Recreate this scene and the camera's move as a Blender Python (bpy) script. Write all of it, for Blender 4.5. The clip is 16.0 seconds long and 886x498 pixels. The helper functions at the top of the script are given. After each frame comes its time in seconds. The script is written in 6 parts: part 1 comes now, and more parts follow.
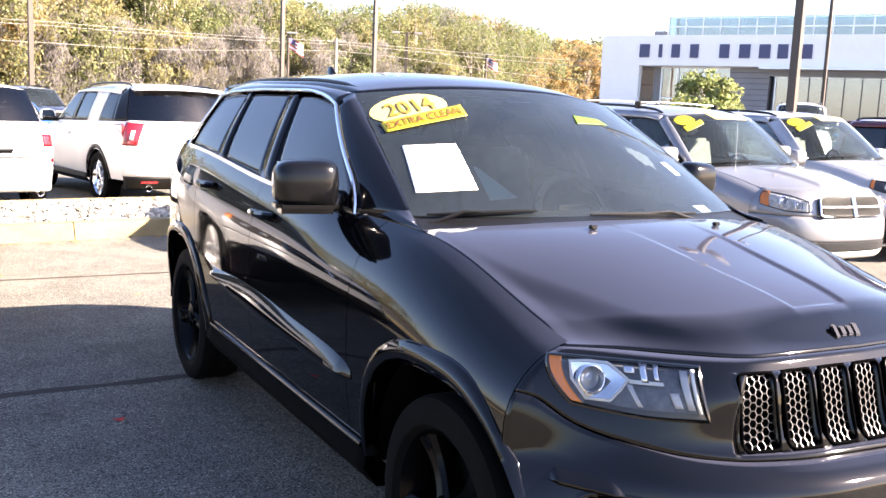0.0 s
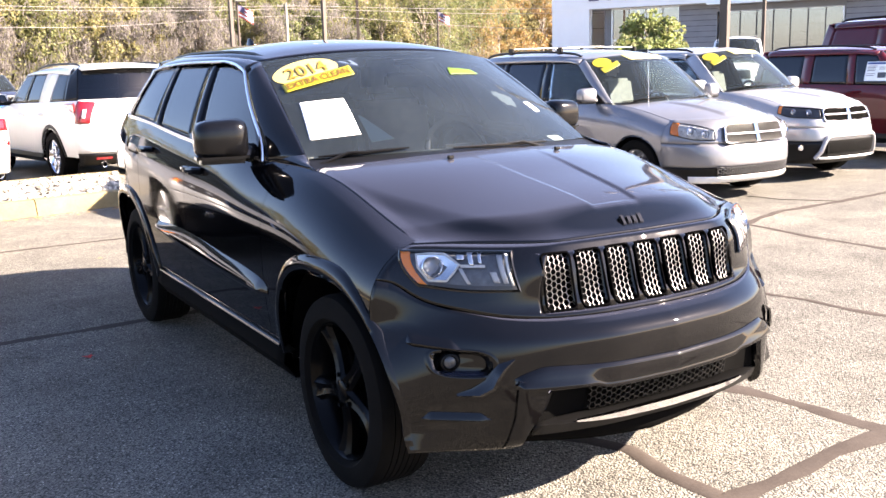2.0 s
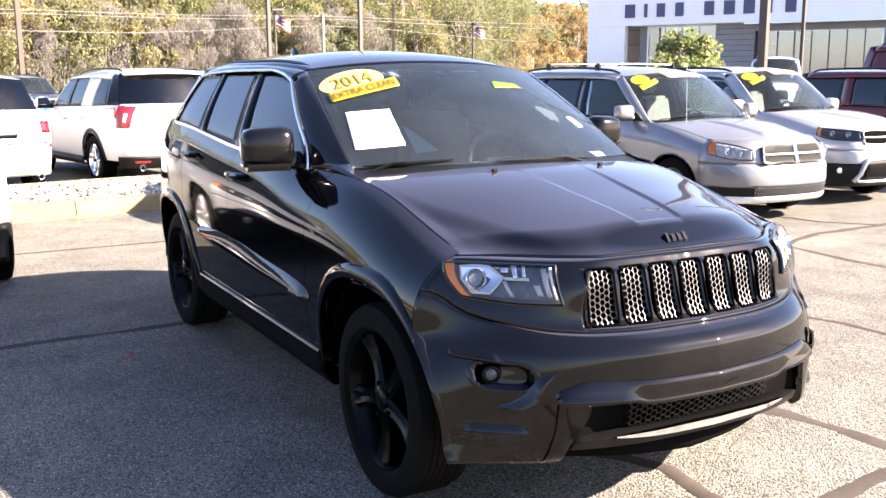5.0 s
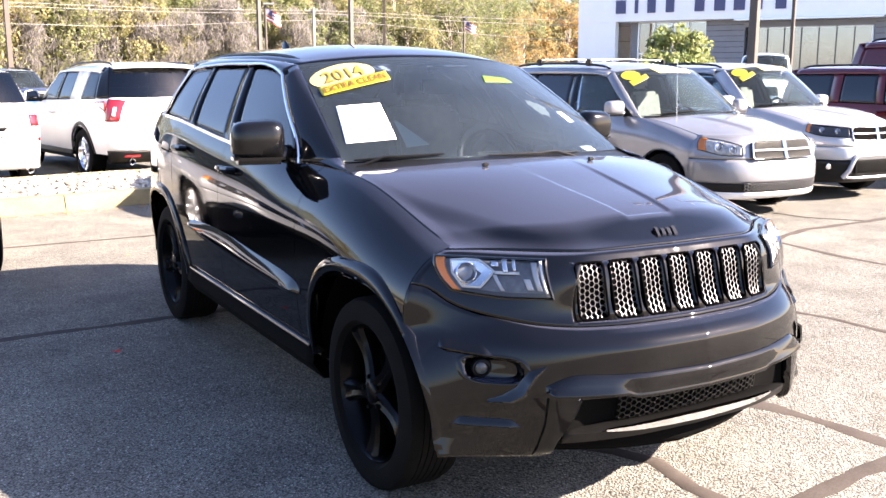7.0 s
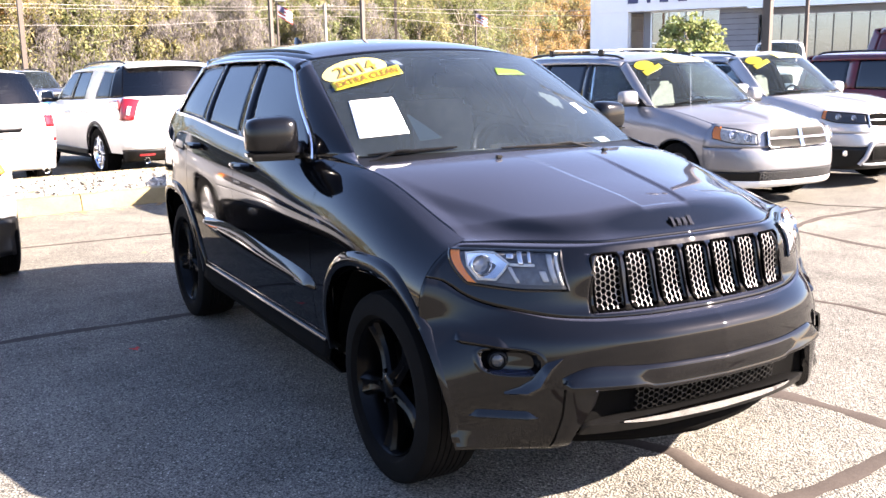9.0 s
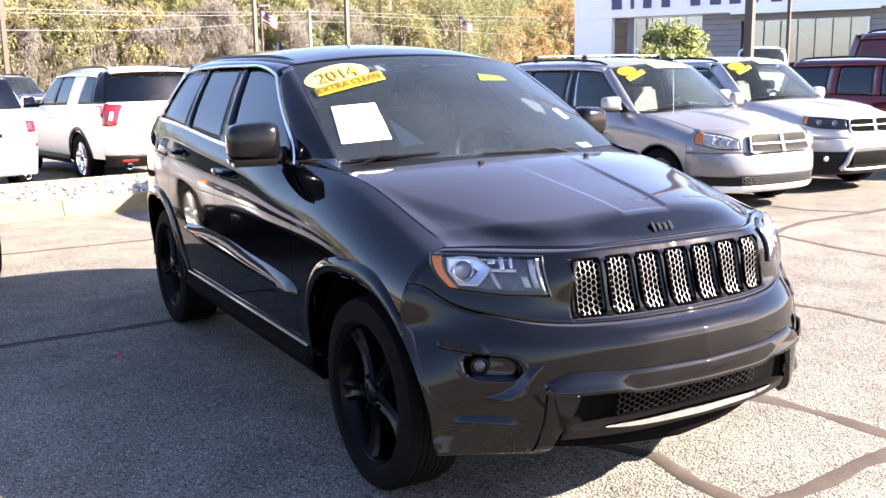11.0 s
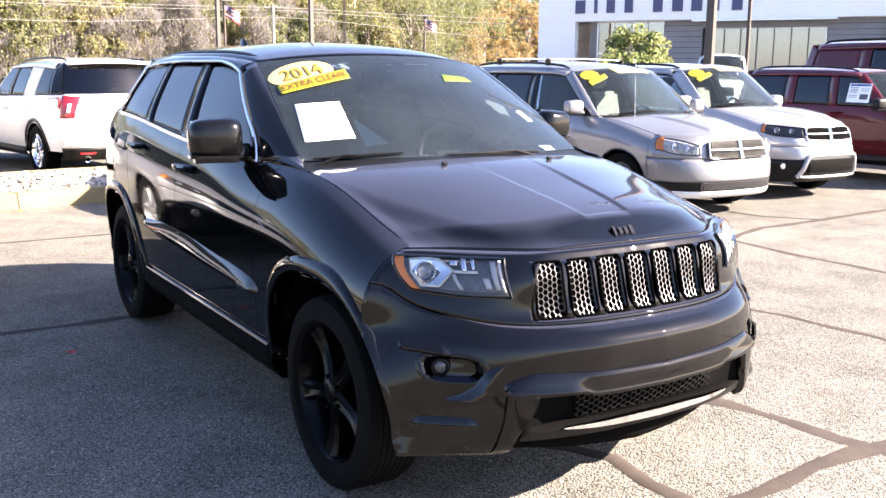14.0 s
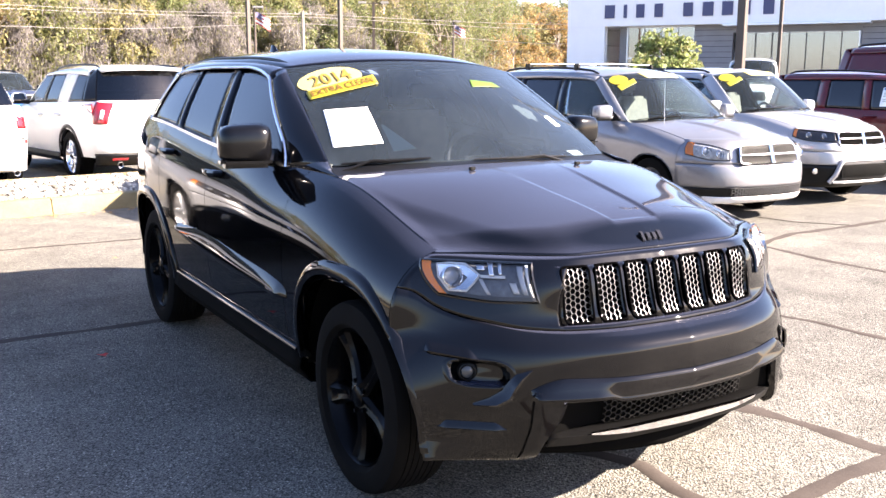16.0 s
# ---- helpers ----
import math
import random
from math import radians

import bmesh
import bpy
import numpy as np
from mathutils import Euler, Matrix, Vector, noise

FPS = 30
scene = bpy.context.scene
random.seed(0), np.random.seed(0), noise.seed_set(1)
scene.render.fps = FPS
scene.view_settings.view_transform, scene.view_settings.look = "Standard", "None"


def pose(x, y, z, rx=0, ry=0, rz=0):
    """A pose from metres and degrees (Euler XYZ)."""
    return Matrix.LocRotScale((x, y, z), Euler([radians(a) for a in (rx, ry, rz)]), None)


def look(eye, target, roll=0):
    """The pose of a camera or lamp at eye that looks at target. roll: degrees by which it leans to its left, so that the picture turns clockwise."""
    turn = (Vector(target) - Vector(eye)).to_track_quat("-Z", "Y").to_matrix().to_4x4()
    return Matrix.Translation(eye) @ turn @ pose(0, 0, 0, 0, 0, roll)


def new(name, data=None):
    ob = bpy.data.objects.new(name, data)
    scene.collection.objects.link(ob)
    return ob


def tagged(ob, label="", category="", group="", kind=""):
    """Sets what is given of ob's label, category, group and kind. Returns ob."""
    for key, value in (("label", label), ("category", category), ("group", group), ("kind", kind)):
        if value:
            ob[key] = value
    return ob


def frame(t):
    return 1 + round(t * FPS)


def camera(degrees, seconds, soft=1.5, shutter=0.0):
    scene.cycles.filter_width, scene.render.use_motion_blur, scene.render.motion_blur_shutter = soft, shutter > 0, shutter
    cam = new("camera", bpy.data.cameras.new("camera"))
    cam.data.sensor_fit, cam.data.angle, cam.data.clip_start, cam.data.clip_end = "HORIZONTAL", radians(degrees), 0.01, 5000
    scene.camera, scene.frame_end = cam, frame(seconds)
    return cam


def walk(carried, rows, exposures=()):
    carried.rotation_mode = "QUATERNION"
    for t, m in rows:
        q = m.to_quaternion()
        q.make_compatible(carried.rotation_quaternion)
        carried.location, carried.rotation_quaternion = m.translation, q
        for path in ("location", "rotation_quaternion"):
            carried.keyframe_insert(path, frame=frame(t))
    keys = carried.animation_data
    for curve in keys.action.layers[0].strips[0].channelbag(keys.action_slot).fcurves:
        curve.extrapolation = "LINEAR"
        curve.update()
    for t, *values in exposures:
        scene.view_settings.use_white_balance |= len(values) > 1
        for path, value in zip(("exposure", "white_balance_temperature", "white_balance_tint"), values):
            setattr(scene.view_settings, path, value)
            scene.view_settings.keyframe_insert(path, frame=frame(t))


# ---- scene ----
cam = camera(50.6, 16.0)
PATH = [
    (0, (-2.197, -2.224, 1.551), (-1.223, -0.501, 1.259), 2.5),
    (0.5, (-2.312, -2.549, 1.544), (-1.274, -0.861, 1.274), 1.0),
    (1, (-2.34, -2.821, 1.549), (-1.34, -1.126, 1.196), 0.4),
    (1.5, (-2.263, -3.027, 1.555), (-1.264, -1.349, 1.125), -0.0),
    (2, (-2.302, -3.069, 1.557), (-1.282, -1.391, 1.176), -1.5),
    (2.5, (-2.333, -3.06, 1.558), (-1.285, -1.394, 1.207), -1.7),
    (3, (-2.355, -3.055, 1.564), (-1.248, -1.42, 1.246), -1.2),
    (3.5, (-2.361, -3.056, 1.56), (-1.299, -1.394, 1.231), -0.4),
    (4, (-2.359, -3.055, 1.56), (-1.371, -1.352, 1.209), -0.3),
    (4.2, (-2.359, -3.055, 1.56), (-1.39, -1.341, 1.208), -0.1),
    (6.5, (-2.361, -3.062, 1.555), (-1.379, -1.357, 1.194), -0.1),
    (7, (-2.362, -3.061, 1.554), (-1.374, -1.36, 1.19), 0.1),
    (7.5, (-2.36, -3.06, 1.551), (-1.372, -1.361, 1.18), -0.2),
    (8, (-2.362, -3.062, 1.552), (-1.38, -1.36, 1.177), -0.5),
    (8.5, (-2.362, -3.061, 1.552), (-1.392, -1.353, 1.18), -0.8),
    (8.7, (-2.362, -3.061, 1.552), (-1.402, -1.347, 1.175), -0.9),
    (10.8, (-2.351, -3.067, 1.553), (-1.393, -1.349, 1.188), -1.1),
    (11, (-2.351, -3.067, 1.553), (-1.364, -1.367, 1.187), -0.9),
    (11.5, (-2.351, -3.058, 1.549), (-1.338, -1.375, 1.174), 0.3),
    (12, (-2.348, -3.054, 1.55), (-1.314, -1.386, 1.165), 0.5),
    (12.5, (-2.348, -3.047, 1.55), (-1.302, -1.388, 1.158), 0.7),
    (13, (-2.349, -3.047, 1.55), (-1.296, -1.393, 1.154), 0.9),
    (13.5, (-2.358, -3.054, 1.556), (-1.299, -1.402, 1.167), 0.5),
    (14, (-2.357, -3.065, 1.557), (-1.298, -1.408, 1.19), 0.5),
    (14.5, (-2.359, -3.071, 1.558), (-1.304, -1.409, 1.206), 0.9),
    (15, (-2.363, -3.07, 1.557), (-1.325, -1.395, 1.213), 1.2),
    (15.5, (-2.361, -3.065, 1.554), (-1.34, -1.38, 1.21), 1.0),
    (16, (-2.357, -3.073, 1.556), (-1.349, -1.383, 1.2), 0.3),
]
walk(cam, [(t, look(eye, target, roll)) for t, eye, target, roll in PATH], exposures=[(0.0, 3.42, 6450, 26), (0.5, 3.35, 6450, 26), (1.0, 3.25, 6450, 26), (1.5, 3.36, 6450, 26), (2.0, 3.28, 6450, 26), (3.0, 3.24, 6450, 26), (4.0, 3.26, 6450, 26), (7.0, 3.38, 6250, 26), (13.0, 3.37, 6250, 26), (16.0, 3.31, 6250, 26)])

# ---- sky and sun ----
SUN_TO = Vector((0.69, -0.52, 0.50)).normalized()
world = bpy.data.worlds.new("sky")
scene.world = world
world.use_nodes = True
wn = world.node_tree.nodes
sky = wn.new("ShaderNodeTexSky")
sky.sky_type = "NISHITA"
sky.sun_disc = False
sky.sun_elevation = math.asin(SUN_TO.z)
sky.sun_rotation = math.atan2(SUN_TO.x, SUN_TO.y)
sky.air_density, sky.dust_density, sky.ozone_density = 1.0, 0.9, 2.0
wn["Background"].inputs[1].default_value = 0.0465
world.node_tree.links.new(sky.outputs[0], wn["Background"].inputs[0])
sun = new("sun", bpy.data.lights.new("sun", "SUN"))
sun.data.energy, sun.data.angle, sun.data.color = 5.0, radians(0.55), (1.0, 0.895, 0.67)
sun.matrix_world = look(SUN_TO * 50, (0, 0, 0))

# ---- materials ----
def material(name, color, rough=0.5, metal=0.0, **more):
    m = bpy.data.materials.new(name)
    m.use_nodes = True
    b = m.node_tree.nodes["Principled BSDF"]
    b.inputs["Base Color"].default_value = (*color, 1)
    b.inputs["Roughness"].default_value, b.inputs["Metallic"].default_value = rough, metal
    for key, value in more.items():
        b.inputs[key.replace("_", " ")].default_value = value
    return m


def node(m, kind, **values):
    n = m.node_tree.nodes.new(kind)
    for key, value in values.items():
        n.inputs[key.replace("_", " ")].default_value = value
    return n


def link(m, a, b):
    m.node_tree.links.new(a, b)


def bsdf(m):
    return m.node_tree.nodes["Principled BSDF"]


def ramp(m, fac, stops):
    r = m.node_tree.nodes.new("ShaderNodeValToRGB")
    e = r.color_ramp.elements
    while len(e) < len(stops):
        e.new(0.5)
    for el, (p, c) in zip(e, stops):
        el.position, el.color = p, (*c, 1)
    link(m, fac, r.inputs[0])
    return r.outputs[0]


def where(m):
    return m.node_tree.nodes.new("ShaderNodeTexCoord").outputs["Object"]


def noisy(m, scale, detail=4.0, rough=0.55, coord=None):
    n = node(m, "ShaderNodeTexNoise", Scale=scale, Detail=detail, Roughness=rough)
    link(m, coord or where(m), n.inputs["Vector"])
    return n.outputs[0]


def bump(m, height, strength, distance):
    b = node(m, "ShaderNodeBump", Strength=strength, Distance=distance)
    link(m, height, b.inputs["Height"])
    link(m, b.outputs[0], bsdf(m).inputs["Normal"])


def mottled(name, low, high, scale, rough=0.6, relief=0.0, distance=0.004, metal=0.0, fine=60.0):
    """Two scales of colour, with fine relief."""
    m = material(name, low, rough, metal)
    co = where(m)
    big, small = noisy(m, scale, 5, 0.6, co), noisy(m, fine, 3, 0.6, co)
    mix = node(m, "ShaderNodeMath")
    mix.operation = "MULTIPLY_ADD"
    mix.inputs[1].default_value = 0.45
    link(m, small, mix.inputs[0])
    link(m, big, mix.inputs[2])
    link(m, ramp(m, mix.outputs[0], [(0.45, low), (1.0, high)]), bsdf(m).inputs["Base Color"])
    if relief:
        bump(m, small, relief, distance)
    return m


def paint(name, color, metal=0.0, rough=0.35, dust=0.06, spec=0.4, coat=1.5, veil=0.0):
    """Car paint under a clear coat, with thin dust; the last value puts sky sheen into the colour of faces that look
    up.
    """
    m = material(name, color, rough, metal, Coat_Weight=1.0, Coat_Roughness=0.03, Specular_IOR_Level=spec, Coat_IOR=coat)
    co = where(m)
    d = noisy(m, 2.3, 6, 0.65, co)
    up = tuple(min(1.0, c + dust) for c in color)
    base = ramp(m, d, [(0.35, color), (0.75, up)])
    if veil:
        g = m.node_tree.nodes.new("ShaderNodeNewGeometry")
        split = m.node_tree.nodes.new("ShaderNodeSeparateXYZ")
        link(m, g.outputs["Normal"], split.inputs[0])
        # pale blue sky sheen, coloured in where the normal points up
        sky_sheen = ramp(m, split.outputs[2], [(0.84, (0, 0, 0)), (0.995, (veil * 0.92, veil * 1.02, veil * 1.62))])
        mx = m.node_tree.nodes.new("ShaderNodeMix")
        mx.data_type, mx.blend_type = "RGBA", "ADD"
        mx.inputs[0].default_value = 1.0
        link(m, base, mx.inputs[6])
        link(m, sky_sheen, mx.inputs[7])
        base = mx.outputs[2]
    link(m, base, bsdf(m).inputs["Base Color"])
    link(m, ramp(m, noisy(m, 9.0, 4, 0.6, co), [(0.3, (0.02,) * 3), (0.8, (0.07,) * 3)]), bsdf(m).inputs["Coat Roughness"])
    return m


def glass(name, tint, rough=0.0, ior=1.5, haze=0.0):
    m = bpy.data.materials.new(name)
    m.use_nodes = True
    m.node_tree.nodes.remove(bsdf(m))
    out = m.node_tree.nodes["Material Output"]
    clear = node(m, "ShaderNodeBsdfTransparent", Color=(*tint, 1))
    gloss = node(m, "ShaderNodeBsdfGlossy", Roughness=rough)
    fres = node(m, "ShaderNodeFresnel", IOR=ior)
    mix = m.node_tree.nodes.new("ShaderNodeMixShader")
    link(m, fres.outputs[0], mix.inputs[0])
    link(m, clear.outputs[0], mix.inputs[1])
    link(m, gloss.outputs[0], mix.inputs[2])
    last = mix.outputs[0]
    if haze:
        # dust over the glass, its colour turned blue in place of reflected sky
        dust = node(m, "ShaderNodeBsdfDiffuse", Color=(0.42, 0.54, 0.63, 1))
        veil = m.node_tree.nodes.new("ShaderNodeMixShader")
        link(m, ramp(m, noisy(m, 3.0, 5, 0.65), [(0.25, (haze * 0.6,) * 3), (0.75, (haze * 1.4,) * 3)]), veil.inputs[0])
        link(m, last, veil.inputs[1])
        link(m, dust.outputs[0], veil.inputs[2])
        last = veil.outputs[0]
    link(m, last, out.inputs[0])
    return m


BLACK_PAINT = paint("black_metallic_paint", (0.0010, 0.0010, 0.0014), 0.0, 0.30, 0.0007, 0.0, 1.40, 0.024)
GREY_PAINT = paint("grey_metallic_paint", (0.150, 0.153, 0.168), 0.45, 0.38, 0.03)
SILVER_PAINT = paint("silver_metallic_paint", (0.285, 0.29, 0.305), 0.40, 0.38, 0.04)
RED_PAINT = paint("dark_red_paint", (0.060, 0.0015, 0.005), 0.0, 0.4, 0.004, 0.1, 1.40)
DECAL = material("pale_decal", (0.042, 0.055, 0.062), 0.7)
CARD = material("pale_card", (0.26, 0.30, 0.28), 0.8)
SLOT_BLACK = material("slot_black", (0.0015, 0.0015, 0.0017), 0.7, 0.0, Specular_IOR_Level=0.0)
MESH_BRIGHT = material("bright_mesh", (0.17, 0.165, 0.17), 0.38, 1.0)
RACK_GREY = material("rack_grey", (0.10, 0.10, 0.105), 0.4, 0.3)
WHITE_PAINT = paint("white_paint", (0.62, 0.62, 0.615), 0.0, 0.4, 0.05)
NIGHT_PAINT = paint("dark_blue_paint", (0.014, 0.017, 0.034), 0.0, 0.4, 0.01)
BLUE_PAINT = paint("blue_paint", (0.02, 0.12, 0.42), 0.1, 0.4, 0.03)
SATIN_BLACK = mottled("satin_black_plastic", (0.0018, 0.0018, 0.0020), (0.0045, 0.0045, 0.0048), 6, 0.42, 0.15, 0.001, fine=300)
GLOSS_BLACK = material("gloss_black_plastic", (0.0015, 0.0015, 0.0018), 0.10, 0.0)
MIRROR_BLACK = material("mirror_black", (0.0022, 0.0022, 0.0026), 0.16, 0.0, Specular_IOR_Level=0.30)
BLACK_RIM = mottled("black_wheel", (0.0010, 0.0010, 0.0012), (0.0022, 0.0022, 0.0024), 8, 0.20, fine=80)
bsdf(BLACK_RIM).inputs["Specular IOR Level"].default_value = 0.10
DARK = material("dark_underside", (0.0014, 0.0014, 0.0014), 0.9, Specular_IOR_Level=0.05)
RUBBER = mottled("tyre_rubber", (0.0014, 0.0014, 0.0014), (0.0038, 0.0036, 0.0035), 8, 0.85, 0.3, 0.002, fine=120)
bsdf(RUBBER).inputs["Specular IOR Level"].default_value = 0.08
bsdf(SATIN_BLACK).inputs["Specular IOR Level"].default_value = 0.22
CHROME = material("chrome", (0.80, 0.80, 0.82), 0.08, 1.0)
BRIGHT_TRIM = material("bright_trim", (0.62, 0.64, 0.68), 0.22, 1.0)
ALLOY = mottled("alloy_wheel", (0.45, 0.45, 0.46), (0.62, 0.62, 0.62), 9, 0.28, 0.0, metal=0.9)
WINDSCREEN = glass("windscreen_glass", (0.74, 0.79, 0.78), 0.0, 1.48, 0.022)
PRIVACY = glass("privacy_glass", (0.05, 0.055, 0.06), 0.0, 1.6)
PRIVACY_PANEL = material("black_glass_panel", (0.004, 0.004, 0.005), 0.06, 0.0, Specular_IOR_Level=0.12)
LENS = glass("clear_lens", (0.93, 0.92, 0.90), 0.02, 1.22)
REFLECTOR = material("lamp_reflector", (0.72, 0.73, 0.76), 0.14, 1.0)
LAMP_DARK = material("lamp_bezel_dark", (0.05, 0.05, 0.055), 0.25, 0.4)
AMBER = material("amber_lens", (0.70, 0.19, 0.012), 0.2, 0.0, Coat_Weight=1.0, Subsurface_Weight=0.0)
RED_LENS = material("red_lens", (0.17, 0.003, 0.006), 0.15, 0.0, Coat_Weight=1.0)
PALE_SEAT = mottled("grey_cloth", (0.06, 0.062, 0.062), (0.11, 0.11, 0.108), 12, 0.8, 0.3, 0.002, fine=150)
CLEAR_SCREEN = glass("clear_windscreen", (0.86, 0.92, 0.90), 0.0, 1.36, 0.020)
SEAT = mottled("dark_leather", (0.09, 0.09, 0.095), (0.16, 0.158, 0.16), 12, 0.5, 0.3, 0.002, fine=150)
PAPER = mottled("white_paper", (0.80, 0.80, 0.78), (0.88, 0.88, 0.86), 20, 0.8, fine=200)
PALE_PAPER = mottled("pale_paper", (0.62, 0.68, 0.72), (0.75, 0.80, 0.82), 20, 0.8, fine=200)
YELLOW = mottled("yellow_vinyl", (0.19, 0.165, 0.003), (0.22, 0.19, 0.004), 14, 0.5, fine=160)
CREAM = mottled("cream_vinyl", (0.26, 0.235, 0.085), (0.31, 0.285, 0.11), 14, 0.5, fine=160)
ORANGE_INK = material("orange_ink", (0.080, 0.028, 0.001), 0.7)
AMBER_INK = material("amber_ink", (0.20, 0.105, 0.006), 0.7)
LIME = mottled("lime_vinyl", (0.050, 0.105, 0.004), (0.065, 0.125, 0.006), 14, 0.5, fine=160)
LAMP_SILVER = mottled("lamp_silver", (0.15, 0.148, 0.145), (0.72, 0.71, 0.70), 24, 0.3, fine=70)
LAMP_WHITE = material("lamp_light_guide", (0.60, 0.60, 0.60), 0.25)
LAMP_GLASS = material("lamp_projector_glass", (0.25, 0.27, 0.31), 0.06, 0.3, Coat_Weight=1.0)
LAMP_HOUSING = mottled("lamp_housing", (0.055, 0.057, 0.065), (0.15, 0.155, 0.17), 30, 0.25, metal=0.3, fine=90)
FOG_GLASS = material("fog_lamp_glass", (0.05, 0.052, 0.055), 0.12, 0.2)
LAMP_GREY = material("lamp_grey", (0.42, 0.43, 0.46), 0.22, 0.1)


# ---- mesh tools ----
def mesh_of(name, verts, faces, mat, smooth=True):
    me = bpy.data.meshes.new(name)
    me.from_pydata([tuple(v) for v in verts], [], faces)
    me.validate()
    if smooth:
        me.polygons.foreach_set("use_smooth", [True] * len(me.polygons))
    for m in mat if isinstance(mat, (list, tuple)) else [mat]:
        me.materials.append(m)
    return me


def part(name, bm, mat, parent=None, label="", smooth=True, solid=0.0, bevel=0.0, sharp=35, rim=True):
    """Links a bmesh, or verts and faces, as one mesh object under a thing or a part."""
    if isinstance(bm, tuple):
        me = mesh_of(name, bm[0], bm[1], mat, smooth)
    else:
        me = bpy.data.meshes.new(name)
        bmesh.ops.recalc_face_normals(bm, faces=bm.faces[:])
        bm.to_mesh(me)
        bm.free()
        me.materials.append(mat)
        if smooth:
            me.polygons.foreach_set("use_smooth", [True] * len(me.polygons))
    if smooth:
        me.set_sharp_from_angle(angle=radians(sharp))
    ob = new(name, me)
    ob.parent = parent
    if label:
        ob["label"] = label
    if solid:
        s = ob.modifiers.new("thickness", "SOLIDIFY")
        s.thickness, s.offset, s.use_rim = solid, -1, rim
    if bevel:
        b = ob.modifiers.new("edges", "BEVEL")
        b.width, b.segments, b.limit_method = bevel, 2, "ANGLE"
    return ob


def thing(name, m, label, category, group="", kind=""):
    """An Empty at the base of a thing."""
    ob = new(name)
    ob.empty_display_size = 0.1
    ob.matrix_world = m
    return tagged(ob, label, category, group, kind)


def smooth_line(pairs):
    """A smooth function through (place, value) pairs, with no overshoot."""
    xs, ys = np.array([p[0] for p in pairs], float), np.array([p[1] for p in pairs], float)
    h, d = np.diff(xs), np.diff(ys) / np.diff(xs)
    m = np.zeros(len(xs))
    m[0], m[-1] = d[0], d[-1]
    for i in range(1, len(xs) - 1):
        if d[i - 1] * d[i] > 0:
            a, b = 2 * h[i] + h[i - 1], h[i] + 2 * h[i - 1]
            m[i] = (a + b) / (a / d[i - 1] + b / d[i])

    def f(x):
        x = min(max(x, xs[0]), xs[-1])
        i = min(max(int(np.searchsorted(xs, x)) - 1, 0), len(xs) - 2)
        t = (x - xs[i]) / h[i]
        return float((1 + 2 * t) * (1 - t) ** 2 * ys[i] + t * (1 - t) ** 2 * h[i] * m[i] + t * t * (3 - 2 * t) * ys[i + 1] + t * t * (t - 1) * h[i] * m[i + 1])

    return f


def soft_line(pairs, spread):
    """The same line with its corners rounded over a stretch, for panels that mirror their surroundings cleanly."""
    f = smooth_line(pairs)
    a, b, n = pairs[0][0], pairs[-1][0], 1200
    xs = np.linspace(a - 4 * spread, b + 4 * spread, n)
    lo, hi = (f(a + 1e-3) - f(a)) / 1e-3, (f(b) - f(b - 1e-3)) / 1e-3
    ys = np.array([f(a) + lo * (x - a) if x < a else f(b) + hi * (x - b) if x > b else f(x) for x in xs])
    k = int(3 * spread / (xs[1] - xs[0])) + 1
    w = np.exp(-0.5 * (np.arange(-k, k + 1) * (xs[1] - xs[0]) / spread) ** 2)
    ys = np.convolve(np.pad(ys, k, mode="edge"), w / w.sum(), "valid")
    return lambda x: float(np.interp(min(max(x, a), b), xs, ys))


def patch(f, us, vs, middle=None, skip=None):
    """A grid of quads over f(u, v), turned away from middle; skip(u, v) leaves a cell out."""
    verts = [Vector(f(u, v)) for v in vs for u in us]
    n, faces = len(us), []
    for j in range(len(vs) - 1):
        for i in range(n - 1):
            if skip and skip((us[i] + us[i + 1]) / 2, (vs[j] + vs[j + 1]) / 2):
                continue
            faces.append((j * n + i, j * n + i + 1, (j + 1) * n + i + 1, (j + 1) * n + i))
    if middle is not None and faces:
        s = 0.0
        for q in faces[:: max(1, len(faces) // 12)]:
            a, b, c, d = (verts[k] for k in q)
            s += (c - a).cross(d - b).normalized().dot(((a + c) / 2 - Vector(middle)).normalized())
        if s < 0:
            faces = [tuple(reversed(q)) for q in faces]
    return verts, faces


def steps(a, b, n):
    return [a + (b - a) * i / n for i in range(n + 1)]


def tube(points, radius, sides=8, closed=False, squash=1.0):
    """A round bar along points; radius may be a number or one for each point."""
    pts = [Vector(p) for p in points]
    n, verts, faces = len(pts), [], []
    side = None
    for i, p in enumerate(pts):
        a, b = (pts[i - 1], pts[(i + 1) % n]) if closed else (pts[max(i - 1, 0)], pts[min(i + 1, n - 1)])
        d = (b - a).normalized()
        if side is None:
            side = d.orthogonal().normalized()
        side = (side - d * side.dot(d)).normalized()
        other = d.cross(side)
        r = radius[i] if isinstance(radius, (list, tuple)) else radius
        verts += [p + (side * math.cos(k * math.tau / sides) + other * math.sin(k * math.tau / sides) * squash) * r for k in range(sides)]
    for i in range(n if closed else n - 1):
        for k in range(sides):
            faces.append((i * sides + k, i * sides + (k + 1) % sides, (i + 1) % n * sides + (k + 1) % sides, (i + 1) % n * sides + k))
    if not closed:
        faces += [tuple(reversed(range(sides))), tuple((n - 1) * sides + k for k in range(sides))]
    return verts, faces


